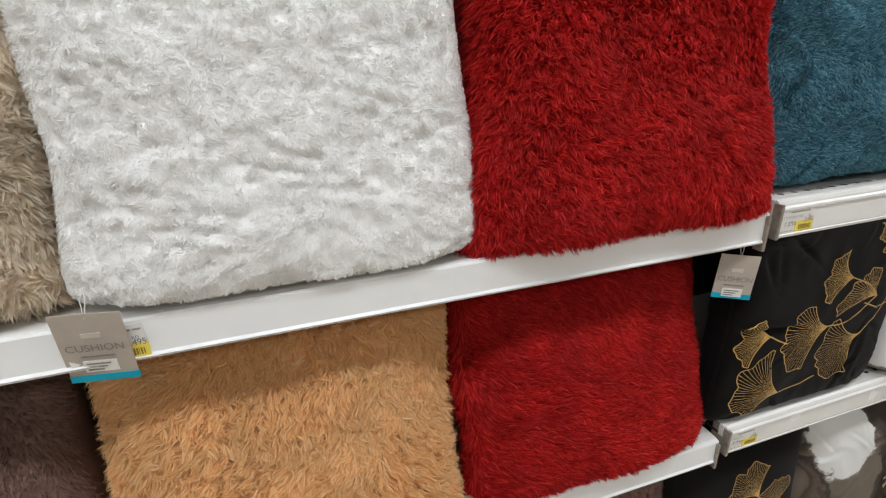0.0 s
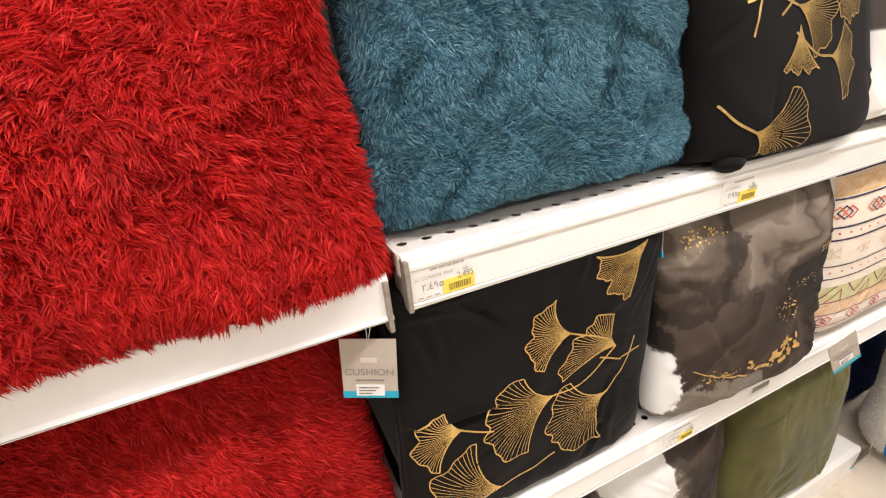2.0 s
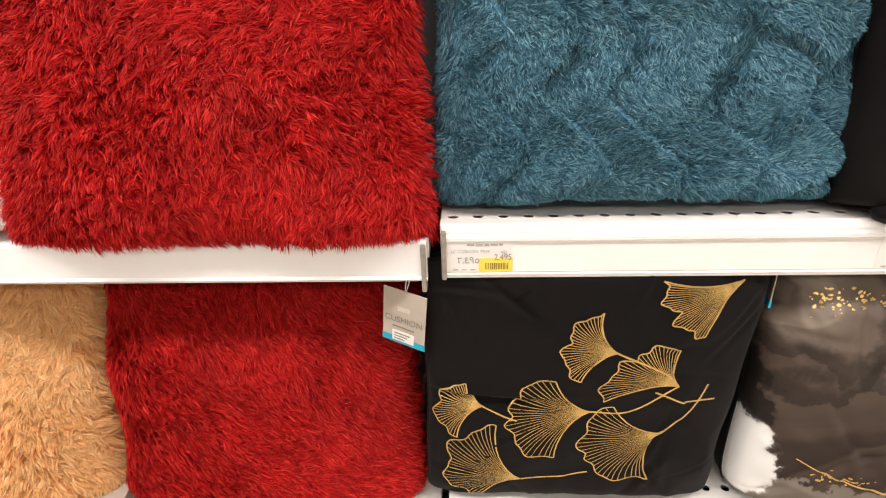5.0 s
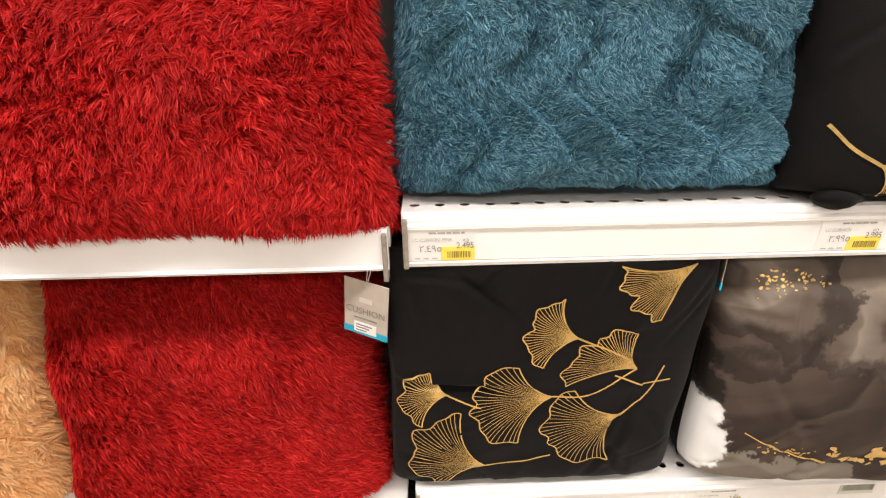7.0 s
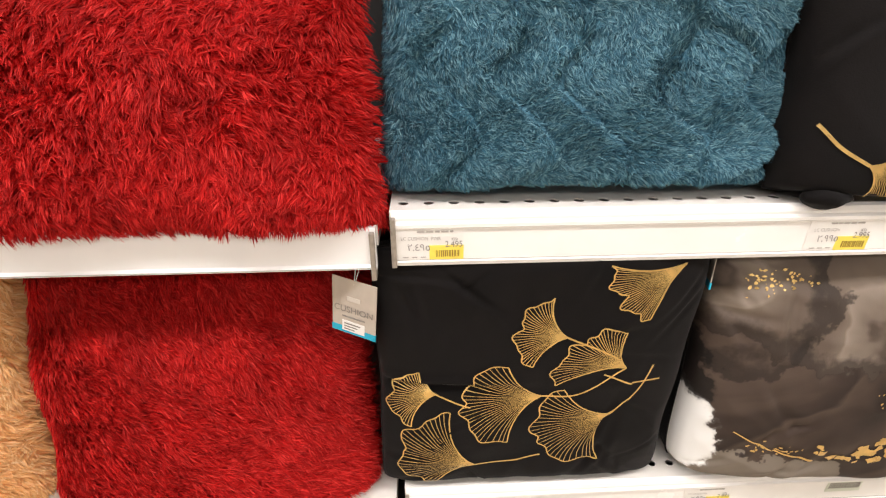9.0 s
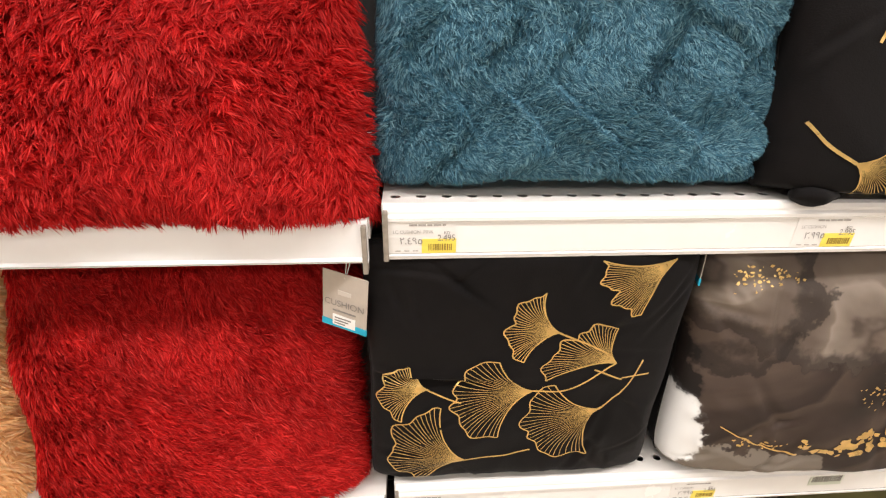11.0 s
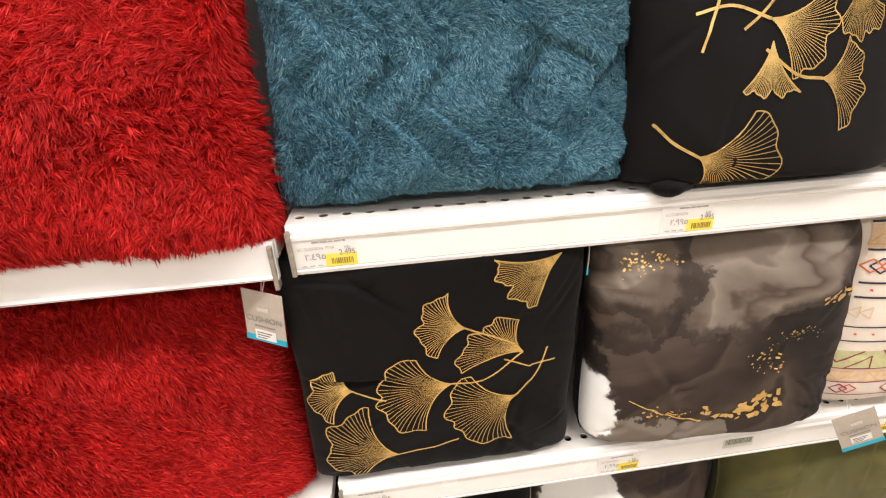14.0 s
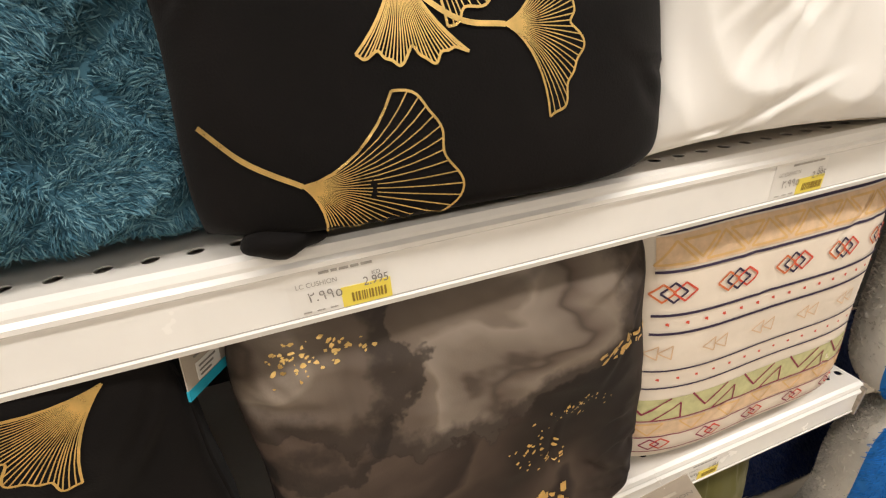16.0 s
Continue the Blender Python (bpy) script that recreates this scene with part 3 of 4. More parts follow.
def ginkgo(form, parent, x, z, ang, s1, s2, r1, rc, r2, seed, rays=28, wide=0.0009):
    """A fan leaf in foil: apex, heading, the two half-spreads, and the reach at both ends and the middle."""
    ink = Ink(form)
    a0 = math.radians(ang)

    def reach(f):
        base = r1 * (1 - f) * (1 - 2 * f) + rc * 4 * f * (1 - f) + r2 * f * (2 * f - 1)
        return base * (1 + 0.045 * math.sin(f * 19 + seed) + 0.02 * math.sin(f * 41 + seed)) * (1 - 0.10 * math.exp(-((f - 0.47) / 0.045) ** 2))

    def ray(f, m=9):
        off = math.radians(s1 + (s2 - s1) * f)
        R = reach(f)
        pts = []
        for t in np.linspace(0.0, 1.0, m):
            a = a0 + off * (0.35 + 0.65 * t ** 0.8)
            pts.append((x + R * t * math.cos(a), z + R * t * math.sin(a)))
        return pts

    for i in range(rays + 1):
        f = i / rays
        ink.ribbon(ray(f), wide * (1.9 if i in (0, rays) else 1.0), taper=i not in (0, rays))
    ink.ribbon([ray(f, 2)[-1] for f in np.linspace(0, 1, 64)], wide * 1.9)
    return ink.done("leaf_print", GOLD, parent)


def stems(form, parent, paths, width=0.0026):
    for p in paths:
        ink = Ink(form)
        ink.ribbon(line(*p), width)
        ink.done("stem_print", GOLD, parent)


def shag(x, y, z, w, h, front, back, cloth, fibre, label, lean, count, length, width, clump, angle, seed, yaw=0.0, tilt=0.0, wrinkle=0.004, fold=0.0, freq=(4, 14), group="cushions on the shelves", power=0.34, creases=0, crease=0.0, pin=0.05, corner=0.05, sculpt=None, dip=0.0, **kw):
    form = Form(w, h, front, back, pin, wrinkle, seed, freq, power, fold=fold, corner=corner, creases=creases, crease=crease, sculpt=sculpt, dip=dip + 0.9 * front * math.tan(math.radians(lean)))
    t = cushion(x, y, z, form, cloth, cloth, label, lean, yaw, tilt, group)
    fur("fur", form, fibre, t, count, length, width, clump, angle, seed=seed, **kw)
    return t


def zigzag_ribs(u, v):
    """Sculpted plush: upright ribs that zigzag, the pile combed differently on either flank; relief and turn."""
    wob = RIB_WOBBLE(u, v)
    x, z = u * 0.233, v * 0.225
    s = (x + 0.026 * np.sin(z * 44 + 0.8 * RIB_WOBBLE(v, u)) + 0.020 * wob) / 0.088
    f = s - np.floor(s)
    saw = np.where(f < 0.78, f / 0.78, (1 - f) / 0.22)
    relief = 0.013 * (saw ** 0.8 - 0.5)
    turn = np.where(f < 0.78, 0.9, -1.5) + 0.7 * np.cos(z * 44)
    return relief, turn


RIB_WOBBLE = Waves(77, 3, 9)

# upper shelf
shag(-1.185, 0.075, U_L + 0.004, 0.45, 0.44, 0.085, 0.09, C_BEIGE, F_BEIGE, "beige curly long-pile cushion standing on the upper shelf", 10, 24000, 0.022, 0.0030, 24, -80, 11, swirl=1.2, lift=0.8, curl=0.9, pull=0.88, mess=1.0)
shag(-0.742, 0.042, U_L + 0.002, 0.484, 0.45, 0.070, 0.09, C_WHITE, F_WHITE, "white short-pile plush cushion standing on the upper shelf", 12, 90000, 0.0070, 0.0013, 40, -75, 12, swirl=1.4, lift=0.35, curl=0.5, pull=0.7, wrinkle=0.0030, fold=0.9, freq=(12, 40), patch=2.4, creases=34, crease=0.0035, mess=0.8, pin=0.035, dip=0.006)
shag(-0.263, 0.046, U_L + 0.001, 0.498, 0.47, 0.092, 0.09, C_RED, F_RED, "bright red long-pile shaggy cushion overhanging the upper shelf", 13, 92000, 0.0205, 0.0017, 36, -86, 13, swirl=0.75, lift=0.5, pull=0.84, wrinkle=0.006, fold=0.3, freq=(3, 11), droop=0.3, creases=16, crease=0.008, mess=0.75, rise=0.7, pin=0.05, corner=-0.06, dip=0.010)
shag(0.226, 0.082, U_R + 0.003, 0.494, 0.45, 0.076, 0.09, C_TEAL, F_TEAL, "teal blue plush cushion with zigzag ribs on the upper shelf", 9, 160000, 0.0115, 0.0011, 44, -70, 14, swirl=0.6, lift=0.5, pull=0.7, wrinkle=0.004, fold=0.6, freq=(4, 15), patch=1.7, creases=20, crease=0.006, mess=0.5, pin=0.06, corner=0.02, sculpt=zigzag_ribs)

G_UP = Form(0.385, 0.43, 0.066, 0.09, 0.035, 0.003, 15, (3, 9), 0.34, fold=0.3, corner=0.05, creases=22, crease=0.006, dip=0.016)
gx, gy, gz = 0.628, 0.028, U_R + 0.002
g_up = cushion(gx, gy, gz, G_UP, VELVET, VELVET, "black velvet cushion with gold foil ginkgo leaves", 12, 0, 0, seam=VELVET)
for i, (a, b, *rest) in enumerate([(0.511, 1.149, -16, 52, -72, 0.080, 0.103, 0.056), (0.585, 1.294, -18, 44, -45, 0.080, 0.085, 0.072),
                                   (0.590, 1.270, -88, 34, -34, 0.066, 0.058, 0.060), (0.659, 1.227, -4, 59, -60, 0.054, 0.060, 0.066),
                                   (0.695, 1.335, -78, 41, -36, 0.055, 0.068, 0.050)]):
    ginkgo(G_UP, g_up, a - gx - 0.002, b - gz + 0.001, *rest, seed=i)
stems(G_UP, g_up, [[(p - gx - 0.002, q - gz + 0.001) for p, q in s] for s in (
    [(0.456, 1.188), (0.482, 1.166), (0.511, 1.149)], [(0.659, 1.227), (0.624, 1.233), (0.582, 1.262)],
    [(0.524, 1.33), (0.516, 1.30), (0.504, 1.263)], [(0.553, 1.284), (0.573, 1.30), (0.60, 1.33)], [(0.495, 1.304), (0.537, 1.31), (0.585, 1.294)])], 0.0034)

def folded_corner(parent, x, y, z):
    """The corner of the cover, tucked under and lying on the rail."""
    bm = bmesh.new()
    bmesh.ops.create_icosphere(bm, subdivisions=3, radius=1.0)
    for v in bm.verts:
        a, b, c = v.co
        k = 1 - 0.45 * max(0.0, a)
        v.co = (x + 0.030 * a, y + 0.018 * b * k, z + 0.012 * c * k + 0.0015 * math.sin(6 * a + 3 * b))
    part("folded_corner", bm, VELVET, parent, "", True)


folded_corner(g_up, -0.138, -0.034, 0.001)

W_SC = Form(0.44, 0.42, 0.070, 0.09, 0.07, 0.006, 16, (4, 16), 0.5, fold=0.7, corner=-0.03, creases=44, crease=0.011, dip=0.014, slump=7.0)
w_sc = cushion(1.012, 0.016, U_R + 0.002, W_SC, SCRIPT, CANVAS, "white satin cushion with brown arch and gold script", 13, 0, 3, seam=CANVAS)
ink = Ink(W_SC)
ink.ribbon(line((0.03, 0.055), (0.06, 0.062), (0.10, 0.088), (0.085, 0.10), (0.055, 0.083), (0.10, 0.105), (0.125, 0.125), (0.105, 0.128), (0.13, 0.15)), 0.005)
ink.done("script_print", GOLD, w_sc, "gold brush script squiggle")
shag(1.43, 0.075, U_R - 0.008, 0.44, 0.42, 0.07, 0.09, C_RED, F_RED, "bright red plush cushion on the far upper shelf", 10, 14000, 0.016, 0.0022, 26, -85, 17)

# middle shelf
shag(-1.285, 0.070, M_L + 0.003, 0.46, 0.41, 0.08, 0.09, C_BROWN, F_BROWN, "dark brown plush cushion on the middle shelf", 12, 26000, 0.013, 0.0019, 30, -85, 21, swirl=0.9, lift=0.55)
shag(-0.788, 0.052, M_L + 0.003, 0.508, 0.42, 0.085, 0.09, C_TAN, F_TAN, "tan long-pile shaggy cushion on the middle shelf", 14, 56000, 0.025, 0.0019, 28, -75, 22, swirl=1.2, lift=0.6, pull=0.85, wrinkle=0.006, curl=0.5, mess=0.8, rise=0.2)
shag(-0.290, 0.050, M_L + 0.002, 0.493, 0.42, 0.080, 0.09, C_RED, F_RED, "deep red long-pile shaggy cushion on the middle shelf", 15, 70000, 0.026, 0.0019, 30, -28, 23, swirl=0.55, lift=0.38, pull=0.72, wrinkle=0.004, mess=0.4, rise=0.12, pin=0.06)

G_MID = Form(0.425, 0.42, 0.032, 0.09, 0.03, 0.0035, 24, (3, 12), 0.33, fold=0.45, corner=0.035, creases=30, crease=0.005)
G_MID.cr.append((-0.72, 0.02, 0.998, -0.06, 0.62, 0.034, 0.013, 0.0))  # a deep pleat running in from the side
gx, gy, gz = 0.177, 0.026, M_R + 0.002
g_mid = cushion(gx, gy, gz, G_MID, VELVET, VELVET, "black velvet cushion with gold foil ginkgo sprig", -1.5, 0, 0, seam=VELVET)
for i, (a, b, *rest) in enumerate([(0.220, 0.931, 172, -62, 57, 0.061, 0.066, 0.062), (0.305, 0.878, 158, -60, 40, 0.060, 0.084, 0.098),
                                   (0.197, 0.831, -174, -53, 58, 0.076, 0.112, 0.098), (0.297, 0.791, -159, -56, 66, 0.086, 0.113, 0.090),
                                   (0.109, 0.700, 164, -55, 55, 0.108, 0.116, 0.075), (0.052, 0.840, 180, -60, 60, 0.042, 0.068, 0.068),
                                   (0.358, 1.030, -148, -34, 32, 0.093, 0.092, 0.083)]):
    ginkgo(G_MID, g_mid, a - gx - 0.008, b - gz + 0.006, *rest, seed=i + 3, wide=0.0010)
stems(G_MID, g_mid, [[(p - gx - 0.008, q - gz + 0.006) for p, q in s] for s in (
    [(0.220, 0.931), (0.262, 0.912), (0.296, 0.890)], [(0.197, 0.831), (0.248, 0.832), (0.305, 0.878)], [(0.297, 0.791), (0.327, 0.832), (0.343, 0.880)],
    [(0.109, 0.700), (0.160, 0.702), (0.206, 0.712)], [(0.052, 0.840), (0.084, 0.822), (0.10, 0.815)], [(0.317, 0.852), (0.357, 0.855)], [(0.277, 0.867), (0.318, 0.849)])])

M_MID = Form(0.462, 0.395, 0.072, 0.09, 0.03, 0.005, 25, (3, 13), 0.40, fold=0.6, sag=0.25, corner=0.08, creases=34, crease=0.006)
mx, my, mz = 0.640, 0.036, M_R + 0.002
m_mid = cushion(mx, my, mz, M_MID, MARBLE, VELVET, "taupe and black ink-wash velvet cushion with gold flecks", 4, 0, 0, seam=VELVET)


def flecks(form, parent, clusters, seed):
    g = random.Random(seed)
    for x, z, n, sx, sz, r in clusters:
        ink = Ink(form)
        for k in range(n):
            ink.blob(x + g.gauss(0, sx), z + g.gauss(0, sz) + 0.0, r * g.uniform(0.4, 1.2), g.random(), 8, g.uniform(0.7, 1.9), g.uniform(-0.2, 0.9))
        tagged(ink.done("fleck_print", GOLD, parent), kind="stuff")


flecks(M_MID, m_mid, [(-0.16, 0.345, 60, 0.024, 0.007, 0.0019), (0.015, 0.080, 26, 0.028, 0.009, 0.0062), (0.055, 0.098, 14, 0.016, 0.008, 0.006), (0.045, 0.175, 26, 0.015, 0.014, 0.0017),
                      (0.11, 0.205, 34, 0.025, 0.007, 0.0016), (0.075, 0.15, 14, 0.012, 0.009, 0.0018), (-0.11, 0.085, 24, 0.026, 0.006, 0.0022), (0.165, 0.262, 22, 0.022, 0.005, 0.0042)], 5)

ink = Ink(M_MID, 0.0013)
ink.ribbon(line((-0.17, 0.112), (-0.13, 0.090), (-0.085, 0.074), (-0.05, 0.066), n=10), 0.0035, taper=True)
ink.done("gold_vein_print", GOLD, m_mid, "thin gold foil vein")

T_MID = Form(0.462, 0.40, 0.060, 0.09, 0.04, 0.002, 26, (3, 9), 0.55, corner=0.08, creases=10, crease=0.003)
px, py, pz = 1.064, 0.050, M_R + 0.003
t_mid = cushion(px, py, pz, T_MID, CANVAS, CANVAS, "cream cotton cushion printed with geometric tribal bands", 2, 0, 0, seam=CANVAS)


def tribal(form, parent):
    H = form.h
    wav = lambda z: (lambda x: z * H + 0.006 * np.cos(x * 7) - 0.004 + 0 * x)
    X = 0.205

    def stripe(z, w, ink):
        i = Ink(form, 0.0018)
        x = np.linspace(-X, X, 40)
        i.ribbon(np.stack([x, wav(z)(x)], 1), w)
        i.done("stripe_print", INK[ink], parent)

    for z0, z1, col in ((0.815, 0.915, "peach"), (0.245, 0.335, "lime"), (0.175, 0.235, "peach")):
        i = Ink(form, 0.0009)
        i.band(wav(z0), wav(z1), -X, X)
        i.done("band_print", INK[col], parent)
    for z in (0.925, 0.805, 0.660, 0.595, 0.455, 0.385):
        stripe(z, 0.0036 if z > 0.5 else 0.0024, "navy")
    for z in (0.245, 0.172, 0.10):
        stripe(z, 0.0018, "maroon")

    def row(z, step, shape, width, col, name, start=-0.18, stop=0.19):
        x = start
        while x < stop:
            i = Ink(form, 0.0016)
            pts = [(x + a, float(wav(z)(x + a)) + b) for a, b in shape]
            fine = np.concatenate([line(pts[k], pts[k + 1], n=4) for k in range(len(pts) - 1)])
            i.ribbon(fine, width)
            i.done(name, INK[col], parent)
            x += step

    dia = lambda r, s=1.3, o=0.0: [(o - r * s, 0), (o, r), (o + r * s, 0), (o, -r), (o - r * s, 0)]
    row(0.735, 0.088, dia(0.012, 1.3, -0.014), 0.0026, "orange", "diamond_print")
    row(0.735, 0.088, dia(0.012, 1.3, 0.014), 0.0026, "red", "diamond_print")
    row(0.735, 0.088, dia(0.013), 0.0028, "navy", "diamond_print")
    row(0.862, 0.066, [(-0.027, -0.014), (0.0, 0.014), (0.027, -0.014), (-0.027, -0.014)], 0.0030, "ochre", "triangle_print")
    row(0.862, 0.066, [(0.008, 0.014), (0.033, -0.010), (0.058, 0.014), (0.008, 0.014)], 0.0030, "ochre", "triangle_print")
    row(0.96, 0.075, [(-0.03, 0.012), (0.0, -0.010), (0.01, 0.012)], 0.0030, "maroon", "zigzag_print")
    row(0.525, 0.078, [(-0.030, 0.0), (-0.012, 0.010), (-0.012, 0.0), (0.006, 0.010), (0.006, -0.010), (-0.012, 0.0), (-0.012, -0.010), (-0.030, 0.0)], 0.0018, "peach", "arrow_print")
    row(0.305, 0.085, [(-0.036, 0.014), (-0.014, -0.012), (0.020, 0.012)], 0.0026, "maroon", "zigzag_print")
    row(0.275, 0.085, [(-0.002, -0.012), (0.034, 0.014), (0.036, -0.012), (-0.002, -0.012)], 0.0022, "maroon", "zigzag_print")
    row(0.205, 0.060, [(-0.024, 0.010), (-0.004, -0.010), (0.014, 0.010), (-0.024, 0.010)], 0.0020, "ochre", "triangle_print")
    row(0.135, 0.080, dia(0.010), 0.0022, "maroon", "diamond_print")
    row(0.135, 0.080, dia(0.010, 1.3, 0.014), 0.0022, "red", "diamond_print")
    for z, st, r in ((0.628, 0.026, 0.0030), (0.42, 0.026, 0.0026)):
        for k in range(15):
            i = Ink(form, 0.0016)
            x = -0.185 + k * st
            i.blob(x, float(wav(z)(x)), r, 3, 8)
            i.done("dot_print", INK["red"], parent)


tribal(T_MID, t_mid)

# base shelf
B_TOP = B_Z + 0.002
G_LOW = Form(0.42, 0.44, 0.06, 0.09, 0.03, 0.0022, 31, (3, 10), 0.45)
g_low = cushion(0.150, 0.072, B_TOP, G_LOW, VELVET, VELVET, "black velvet cushion with gold foil ginkgo leaves", 3, 0, 0, seam=VELVET)
for i, (a, b, *rest) in enumerate([(0.03, 0.26, 120, -50, 55, 0.08, 0.10, 0.085), (-0.03, 0.17, 150, -55, 55, 0.09, 0.11, 0.085), (0.10, 0.20, 100, -55, 55, 0.07, 0.09, 0.08),
                                   (0.15, 0.10, 80, -50, 55, 0.06, 0.08, 0.07), (0.05, 0.08, 160, -55, 60, 0.08, 0.10, 0.08)]):
    ginkgo(G_LOW, g_low, a, b, *rest, seed=i + 9)
stems(G_LOW, g_low, [[(0.03, 0.26), (0.06, 0.21), (0.06, 0.15)], [(-0.03, 0.17), (0.03, 0.13), (0.12, 0.13)], [(0.10, 0.20), (0.10, 0.15), (0.14, 0.12)]])
M_LOW = Form(0.40, 0.44, 0.08, 0.09, 0.04, 0.004, 32, (3, 12), 0.55, fold=0.5, corner=0.08, creases=24, crease=0.007)
m_low = cushion(0.555, 0.075, B_TOP, M_LOW, MARBLE_LOW, VELVET, "taupe and white ink-wash velvet cushion with gold flecks", 4, 0, 0, seam=CANVAS)
flecks(M_LOW, m_low, [(0.07, 0.15, 16, 0.010, 0.022, 0.007), (0.10, 0.12, 8, 0.012, 0.01, 0.005)], 8)
O_LOW = Form(0.465, 0.45, 0.085, 0.09, 0.05, 0.0035, 33, (4, 14), 0.55, fold=0.6, corner=0.10, creases=24, crease=0.006)
cushion(1.003, 0.070, B_TOP, O_LOW, OLIVE, OLIVE, "olive green velvet cushion standing on the base shelf", 4, 0, 0, seam=OLIVE)
shag(-1.0, 0.075, B_TOP, 0.45, 0.44, 0.06, 0.09, C_BROWN, F_BROWN, "dark brown plush cushion on the base shelf", 3, 12000, 0.013, 0.0022, 24, -85, 34, swirl=0.9, lift=0.55)
G_BL = Form(0.43, 0.44, 0.06, 0.09, 0.03, 0.0022, 35, (3, 10), 0.45)
g_bl = cushion(-0.54, 0.070, B_TOP, G_BL, VELVET, VELVET, "black velvet cushion with gold foil ginkgo leaves", 3, 0, 0, seam=VELVET)
for i, (a, b, *rest) in enumerate([(-0.12, 0.28, 95, -60, 60, 0.10, 0.12, 0.10), (0.03, 0.30, 100, -50, 55, 0.08, 0.10, 0.08), (0.10, 0.20, 70, -55, 55, 0.07, 0.09, 0.08)]):
    ginkgo(G_BL, g_bl, a, b, *rest, seed=i + 15)
R_BL = shag(-0.20, 0.085, B_TOP, 0.32, 0.42, 0.05, 0.07, C_BROWN, F_BROWN, "dark brown plush cushion on the base shelf", 3, 5000, 0.012, 0.0024, 20, -85, 36)


# blue cushions with cream sherpa backs at the end of the shelving
def sherpa_cushion(x, y, z, w, h, lean, yaw, seed, label, front=0.085, back=0.13, count=20000, cloth=C_BLUE, fibre=F_BLUE):
    form = Form(w, h, front, back, 0.05, 0.004, seed, (4, 12), 0.6, fold=0.3, corner=0.12)
    t = cushion(x, y, z, form, cloth, C_SHERPA, label, lean, yaw, 0, "blue cushions by the shelf end")
    fur("fur", form, fibre, t, count, 0.011, 0.0020, 28, -85, seed=seed, swirl=0.5, lift=0.4)
    fur("sherpa_fleece", form, F_SHERPA, t, count // 2, 0.007, 0.0032, 40, -85, seed=seed + 1, side=1, swirl=2.0, lift=0.9, curl=1.0)
    return t


sherpa_cushion(1.635, -0.045, 0.012, 0.46, 0.535, 0, -6, 41, "bright blue plush cushion with cream sherpa back, standing on the floor")
sherpa_cushion(1.630, -0.020, 0.548, 0.47, 0.50, 3, -6, 43, "bright blue plush cushion with cream sherpa back, stacked on another")
sherpa_cushion(1.60, 0.225, 0.012, 0.47, 0.50, 2, 0, 45, "navy blue plush cushion with cream sherpa back, behind the others", 0.09, 0.09, 12000, C_NAVY, F_NAVY)


# ---- tags and labels ----
def hang_tag(m, label, w=0.064, h=0.088):
    """A card with a cyan foot, a title, a sticker and a cord loop; local origin at the top middle, front to -y."""
    t = thing("hang_tag", m, label, "hang tag", "cushion tags")
    bm = box(bmesh.new(), -w / 2, w / 2, 0, 0.0012, -h, 0, 0.0004)
    part("card", bm, KRAFT, t)
    part("cyan_foot", box(bmesh.new(), -w / 2 - 0.0003, w / 2 + 0.0003, -0.0006, 0.0016, -h - 0.0004, -h + 0.0085), CYAN, t, "cyan printed band")
    up = Matrix.Rotation(math.radians(90), 4, "X")
    text_part("title", "CUSHION", 0.0125, pose(0, -0.0009, -0.047) @ up, PRINT, t, "CENTER", 1.0)
    part("subtitle", box(bmesh.new(), -0.016, 0.016, -0.0009, -0.0003, -0.0548, -0.0530), PRINT, t)
    part("logo", box(bmesh.new(), -0.009, 0.009, -0.0009, -0.0003, -0.030, -0.024), surf_pale, t, "pale plain mark")
    st = part("sticker", box(bmesh.new(), -0.016, 0.016, -0.0009, -0.0003, -0.075, -0.060), PAPER, t, "white price sticker")
    for k in range(3):
        part("print_line", box(bmesh.new(), -0.013, 0.010 - 0.004 * k, -0.0014, -0.0009, -0.0645 - 0.004 * k, -0.0630 - 0.004 * k), PRINT, st)
    cu = bpy.data.curves.new("cord", "CURVE")
    cu.dimensions, cu.bevel_depth, cu.bevel_resolution = "3D", 0.0005, 1
    sp = cu.splines.new("POLY")
    pts = [(0, 0.001, -0.006), (0.003, 0.004, 0.010), (0.002, 0.012, 0.024), (-0.002, 0.006, 0.012), (0, 0.0, -0.006)]
    sp.points.add(len(pts) - 1)
    for p, c in zip(sp.points, pts):
        p.co = (*c, 1)
    cu.materials.append(PAPER)
    o = new("cord", cu)
    o.parent = t
    return t


surf_pale = surface("pale_tag_print", (0.58, 0.53, 0.46), 0.7, 0, 0.05, 60, 0.0)
hang_tag(pose(-0.050, 0.004, 1.016, -2, 5, -25), "grey kraft cushion tag with cyan foot hanging at the shelf joint", 0.062, 0.078)
hang_tag(pose(-0.953, -0.018, 1.106, 8, 4, -4), "grey kraft cushion tag with cyan foot over the shelf front", 0.066, 0.088)
hang_tag(pose(0.856, -0.050, 0.702, 3, -30, -12), "grey kraft cushion tag with cyan foot over the price rail", 0.066, 0.090)
hang_tag(pose(0.410, 0.046, 1.068, 0, 10, 66), "grey kraft cushion tag with cyan foot between two cushions", 0.060, 0.085)
hang_tag(pose(-0.540, -0.035, 0.655, 78, 0, 22), "grey kraft cushion tag with cyan foot lying on the shelf", 0.066, 0.080)
hang_tag(pose(1.365, -0.01, 0.090, 20, 10, 20), "grey kraft cushion tag with cyan foot near the floor", 0.060, 0.080)
hang_tag(pose(1.455, -0.140, 0.075, 40, -6, 25), "grey kraft cushion tag with cyan foot near the floor", 0.066, 0.088)


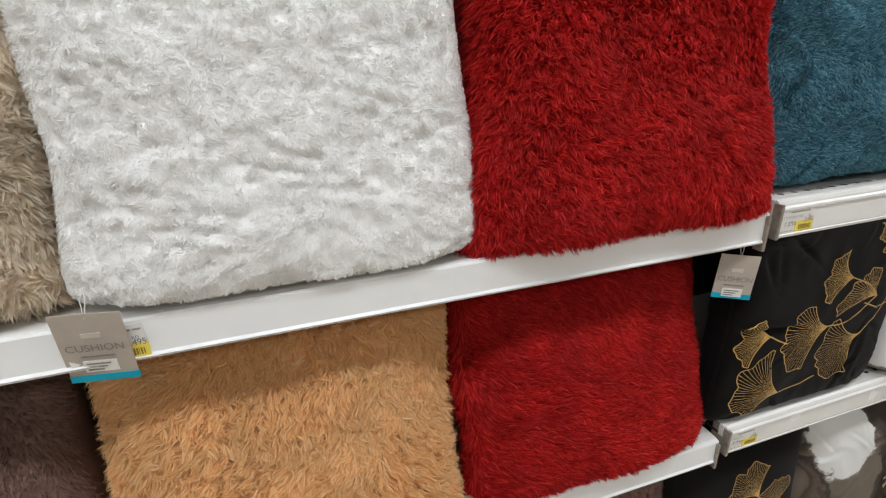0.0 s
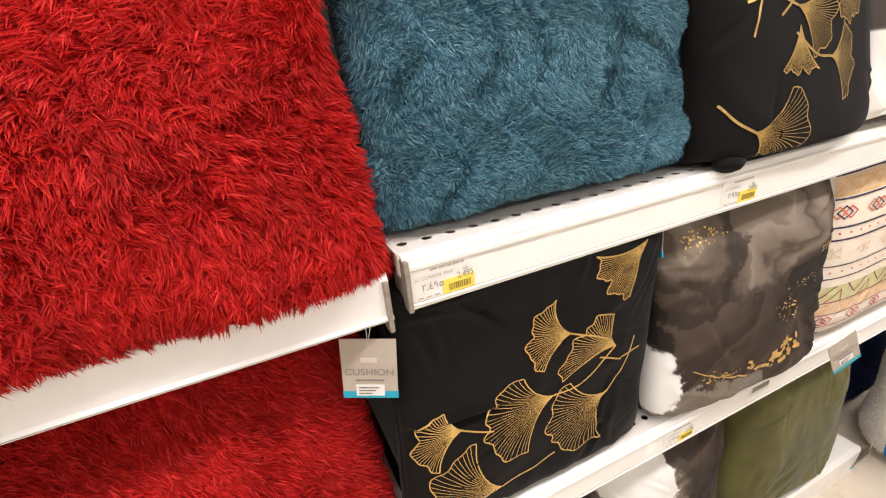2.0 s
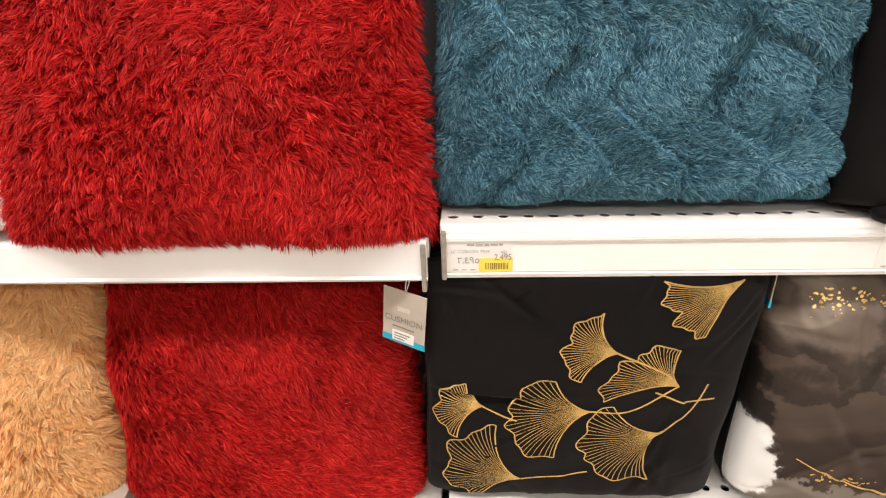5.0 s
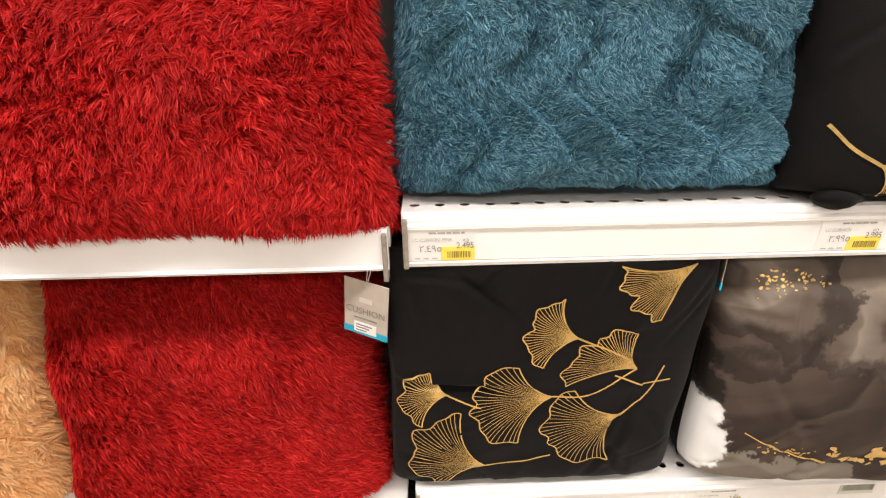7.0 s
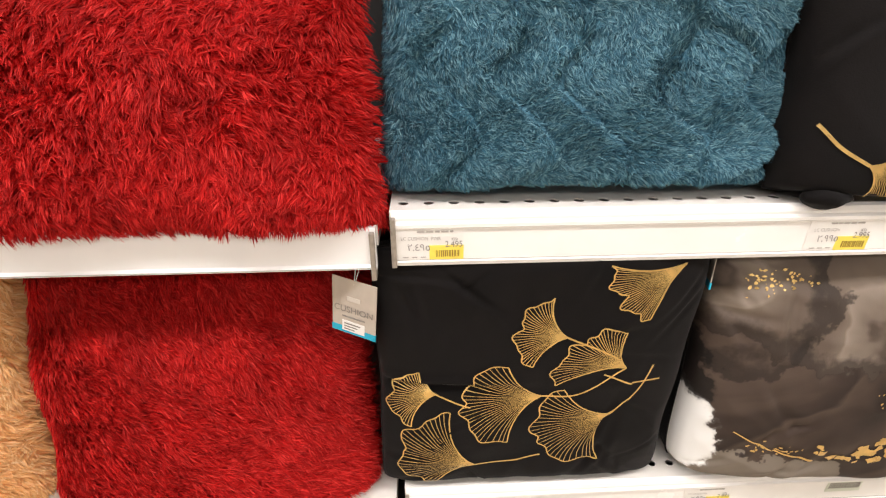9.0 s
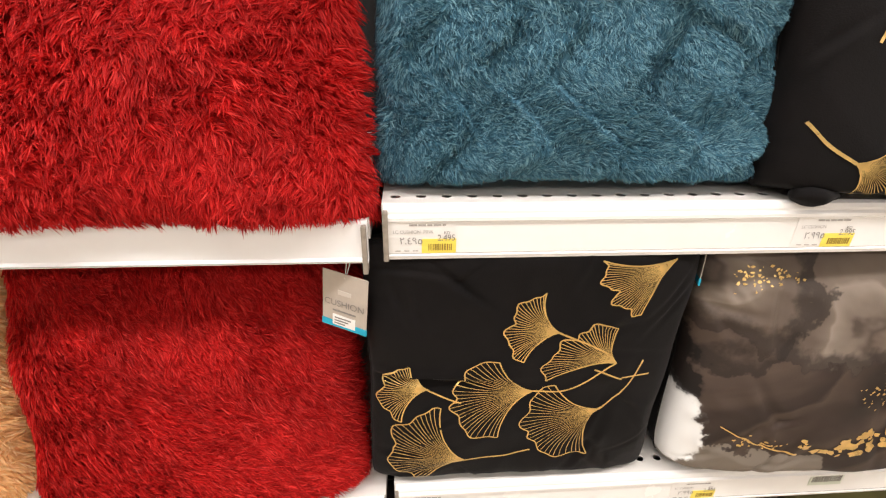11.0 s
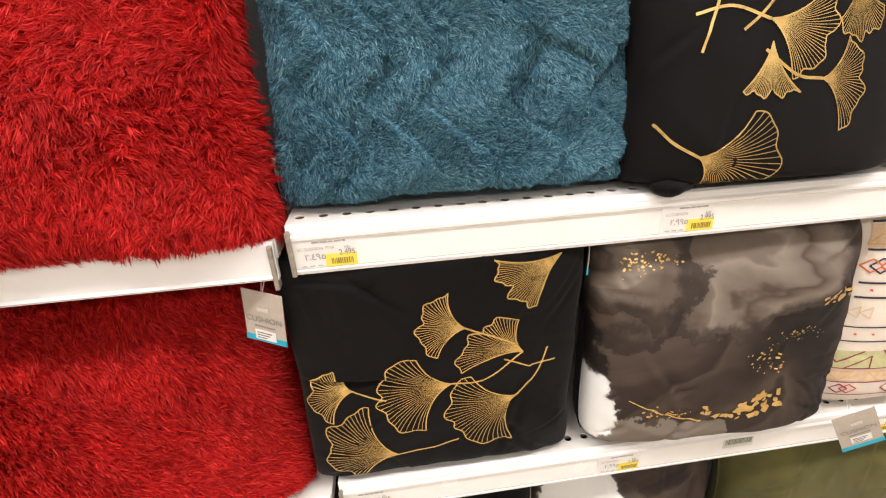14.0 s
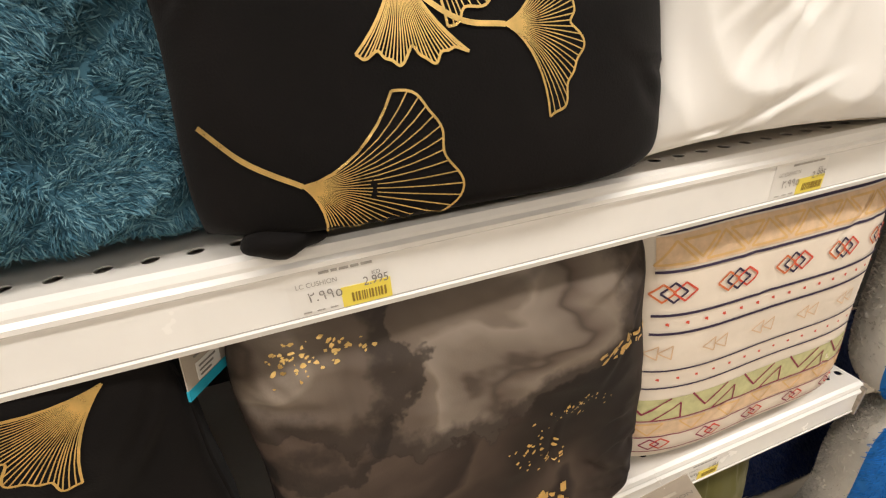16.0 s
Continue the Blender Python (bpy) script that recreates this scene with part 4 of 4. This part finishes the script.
def price_label(x, z, price, arabic, name, y=-0.0057, w=0.076, h=0.042, tail=False):
    """A printed shelf label with a yellow barcode field; x, z: its lower left corner."""
    t = thing("price_label", pose(x, y, z), "white paper shelf label with yellow barcode field", "price label", "shelf price labels")
    part("paper", box(bmesh.new(), 0, w, 0, 0.0006, 0, h), PAPER, t)
    yl = part("yellow_field", box(bmesh.new(), w * 0.50, w + 0.001, -0.0005, 0.0004, 0.001, 0.0185), YELLOW, t, "bright yellow barcode field")
    up = Matrix.Rotation(math.radians(90), 4, "X")
    text_part("product_name", name, 0.0058, pose(0.006, -0.0008, h - 0.0165) @ up, LABEL_INK, t, "LEFT", 0.9)
    text_part("price", price, 0.0108, pose(w, -0.0010, 0.0165) @ up, PRINT, t, "RIGHT", 0.85)
    text_part("currency", "KD", 0.0050, pose(w - 0.006, -0.0008, h - 0.0175) @ up, PRINT, t, "RIGHT")
    text_part("price_arabic", arabic, 0.0120, pose(0.013, -0.0008, 0.0125) @ up, PRINT, t, "LEFT")
    g = random.Random(round(x * 1000))
    bx = w * 0.60
    while bx < w * 0.96:
        bw = g.choice((0.0007, 0.0011, 0.0016))
        part("barcode_bar", box(bmesh.new(), bx, bx + bw, -0.0009, -0.0004, 0.0045, 0.0125), BARS, yl)
        bx += bw + g.choice((0.0009, 0.0013))
    sx = w * 0.32
    while sx < w * 0.86:
        sw = g.uniform(0.003, 0.009)
        part("script_bar", box(bmesh.new(), sx, sx + sw, -0.0006, -0.0001, h - 0.0075, h - 0.0055), LABEL_INK, t)
        sx += sw + 0.0015
    for k in range(3):
        part("print_line", box(bmesh.new(), 0.008 + k * 0.010, 0.014 + k * 0.010, -0.0006, -0.0001, 0.0035, 0.0045), LABEL_INK, t)
    return t


LC = "LC CUSHION"
price_label(0.002, U_R - 0.0565, "2.495", "\u0662.\u0664\u0669\u0665", LC + "  PINK")
price_label(0.482, U_R - 0.0565, "2.995", "\u0662.\u0669\u0669\u0665", LC)
price_label(0.966, U_R - 0.0565, "2.995", "\u0662.\u0669\u0669\u0665", LC)
price_label(0.002, M_R - 0.0565, "2.995", "\u0662.\u0669\u0669\u0665", LC)
price_label(0.440, M_R - 0.0565, "2.995", "\u0662.\u0669\u0669\u0665", LC)
price_label(0.944, M_R - 0.0565, "2.995", "\u0662.\u0669\u0669\u0665", LC)
price_label(-0.985, U_L - 0.0475, "2.495", "\u0662.\u0664\u0669\u0665", LC, -0.0075)


def barcode_label(x, z):
    t = thing("barcode_label", pose(x, -0.0057, z), "pale green paper barcode strip on the price rail", "barcode label")
    part("paper", box(bmesh.new(), 0, 0.058, 0, 0.0006, 0, 0.024), GREENP, t)
    g, bx = random.Random(4), 0.004
    while bx < 0.053:
        bw = g.choice((0.0008, 0.0013, 0.002))
        part("barcode_bar", box(bmesh.new(), bx, bx + bw, -0.0005, 0.0001, 0.008, 0.021), PRINT, t)
        bx += bw + g.choice((0.001, 0.0016))


barcode_label(0.676, M_R - 0.040)


# ---- floor tiles ----
def tile_mesh(s):
    bm = box(bmesh.new(), -s / 2, s / 2, -s / 2, s / 2, -0.006, 0.0, 0.0012)
    me = bpy.data.meshes.new("tile")
    bm.to_mesh(me)
    bm.free()
    me.materials.append(TILE)
    return me


TS = 0.3345
tile_me = tile_mesh(TS - 0.005)
for i in range(-8, 10):
    for j in range(-11, 3):
        o = new("tile", tile_me)
        o.parent = floor
        o.location = (0.782 + (i + 0.5) * TS, -0.158 + (j + 0.5) * TS, 0.0)

# the tiles farther off, joined
vs, fs = [], []
hs = (TS - 0.005) / 2
for i in range(-20, 16):
    for j in range(-14, 9):
        if -8 <= i < 10 and -11 <= j < 3:
            continue
        cx, cy = 0.782 + (i + 0.5) * TS, -0.158 + (j + 0.5) * TS
        k = len(vs)
        for z in (0.0, -0.006):
            vs += [(cx - hs, cy - hs, z), (cx + hs, cy - hs, z), (cx + hs, cy + hs, z), (cx - hs, cy + hs, z)]
        fs += [(k, k + 1, k + 2, k + 3)] + [(k + a, k + 4 + a, k + 4 + (a + 1) % 4, k + (a + 1) % 4) for a in range(4)]
tagged(raw("tile_field", vs, fs, TILE, floor), kind="stuff")
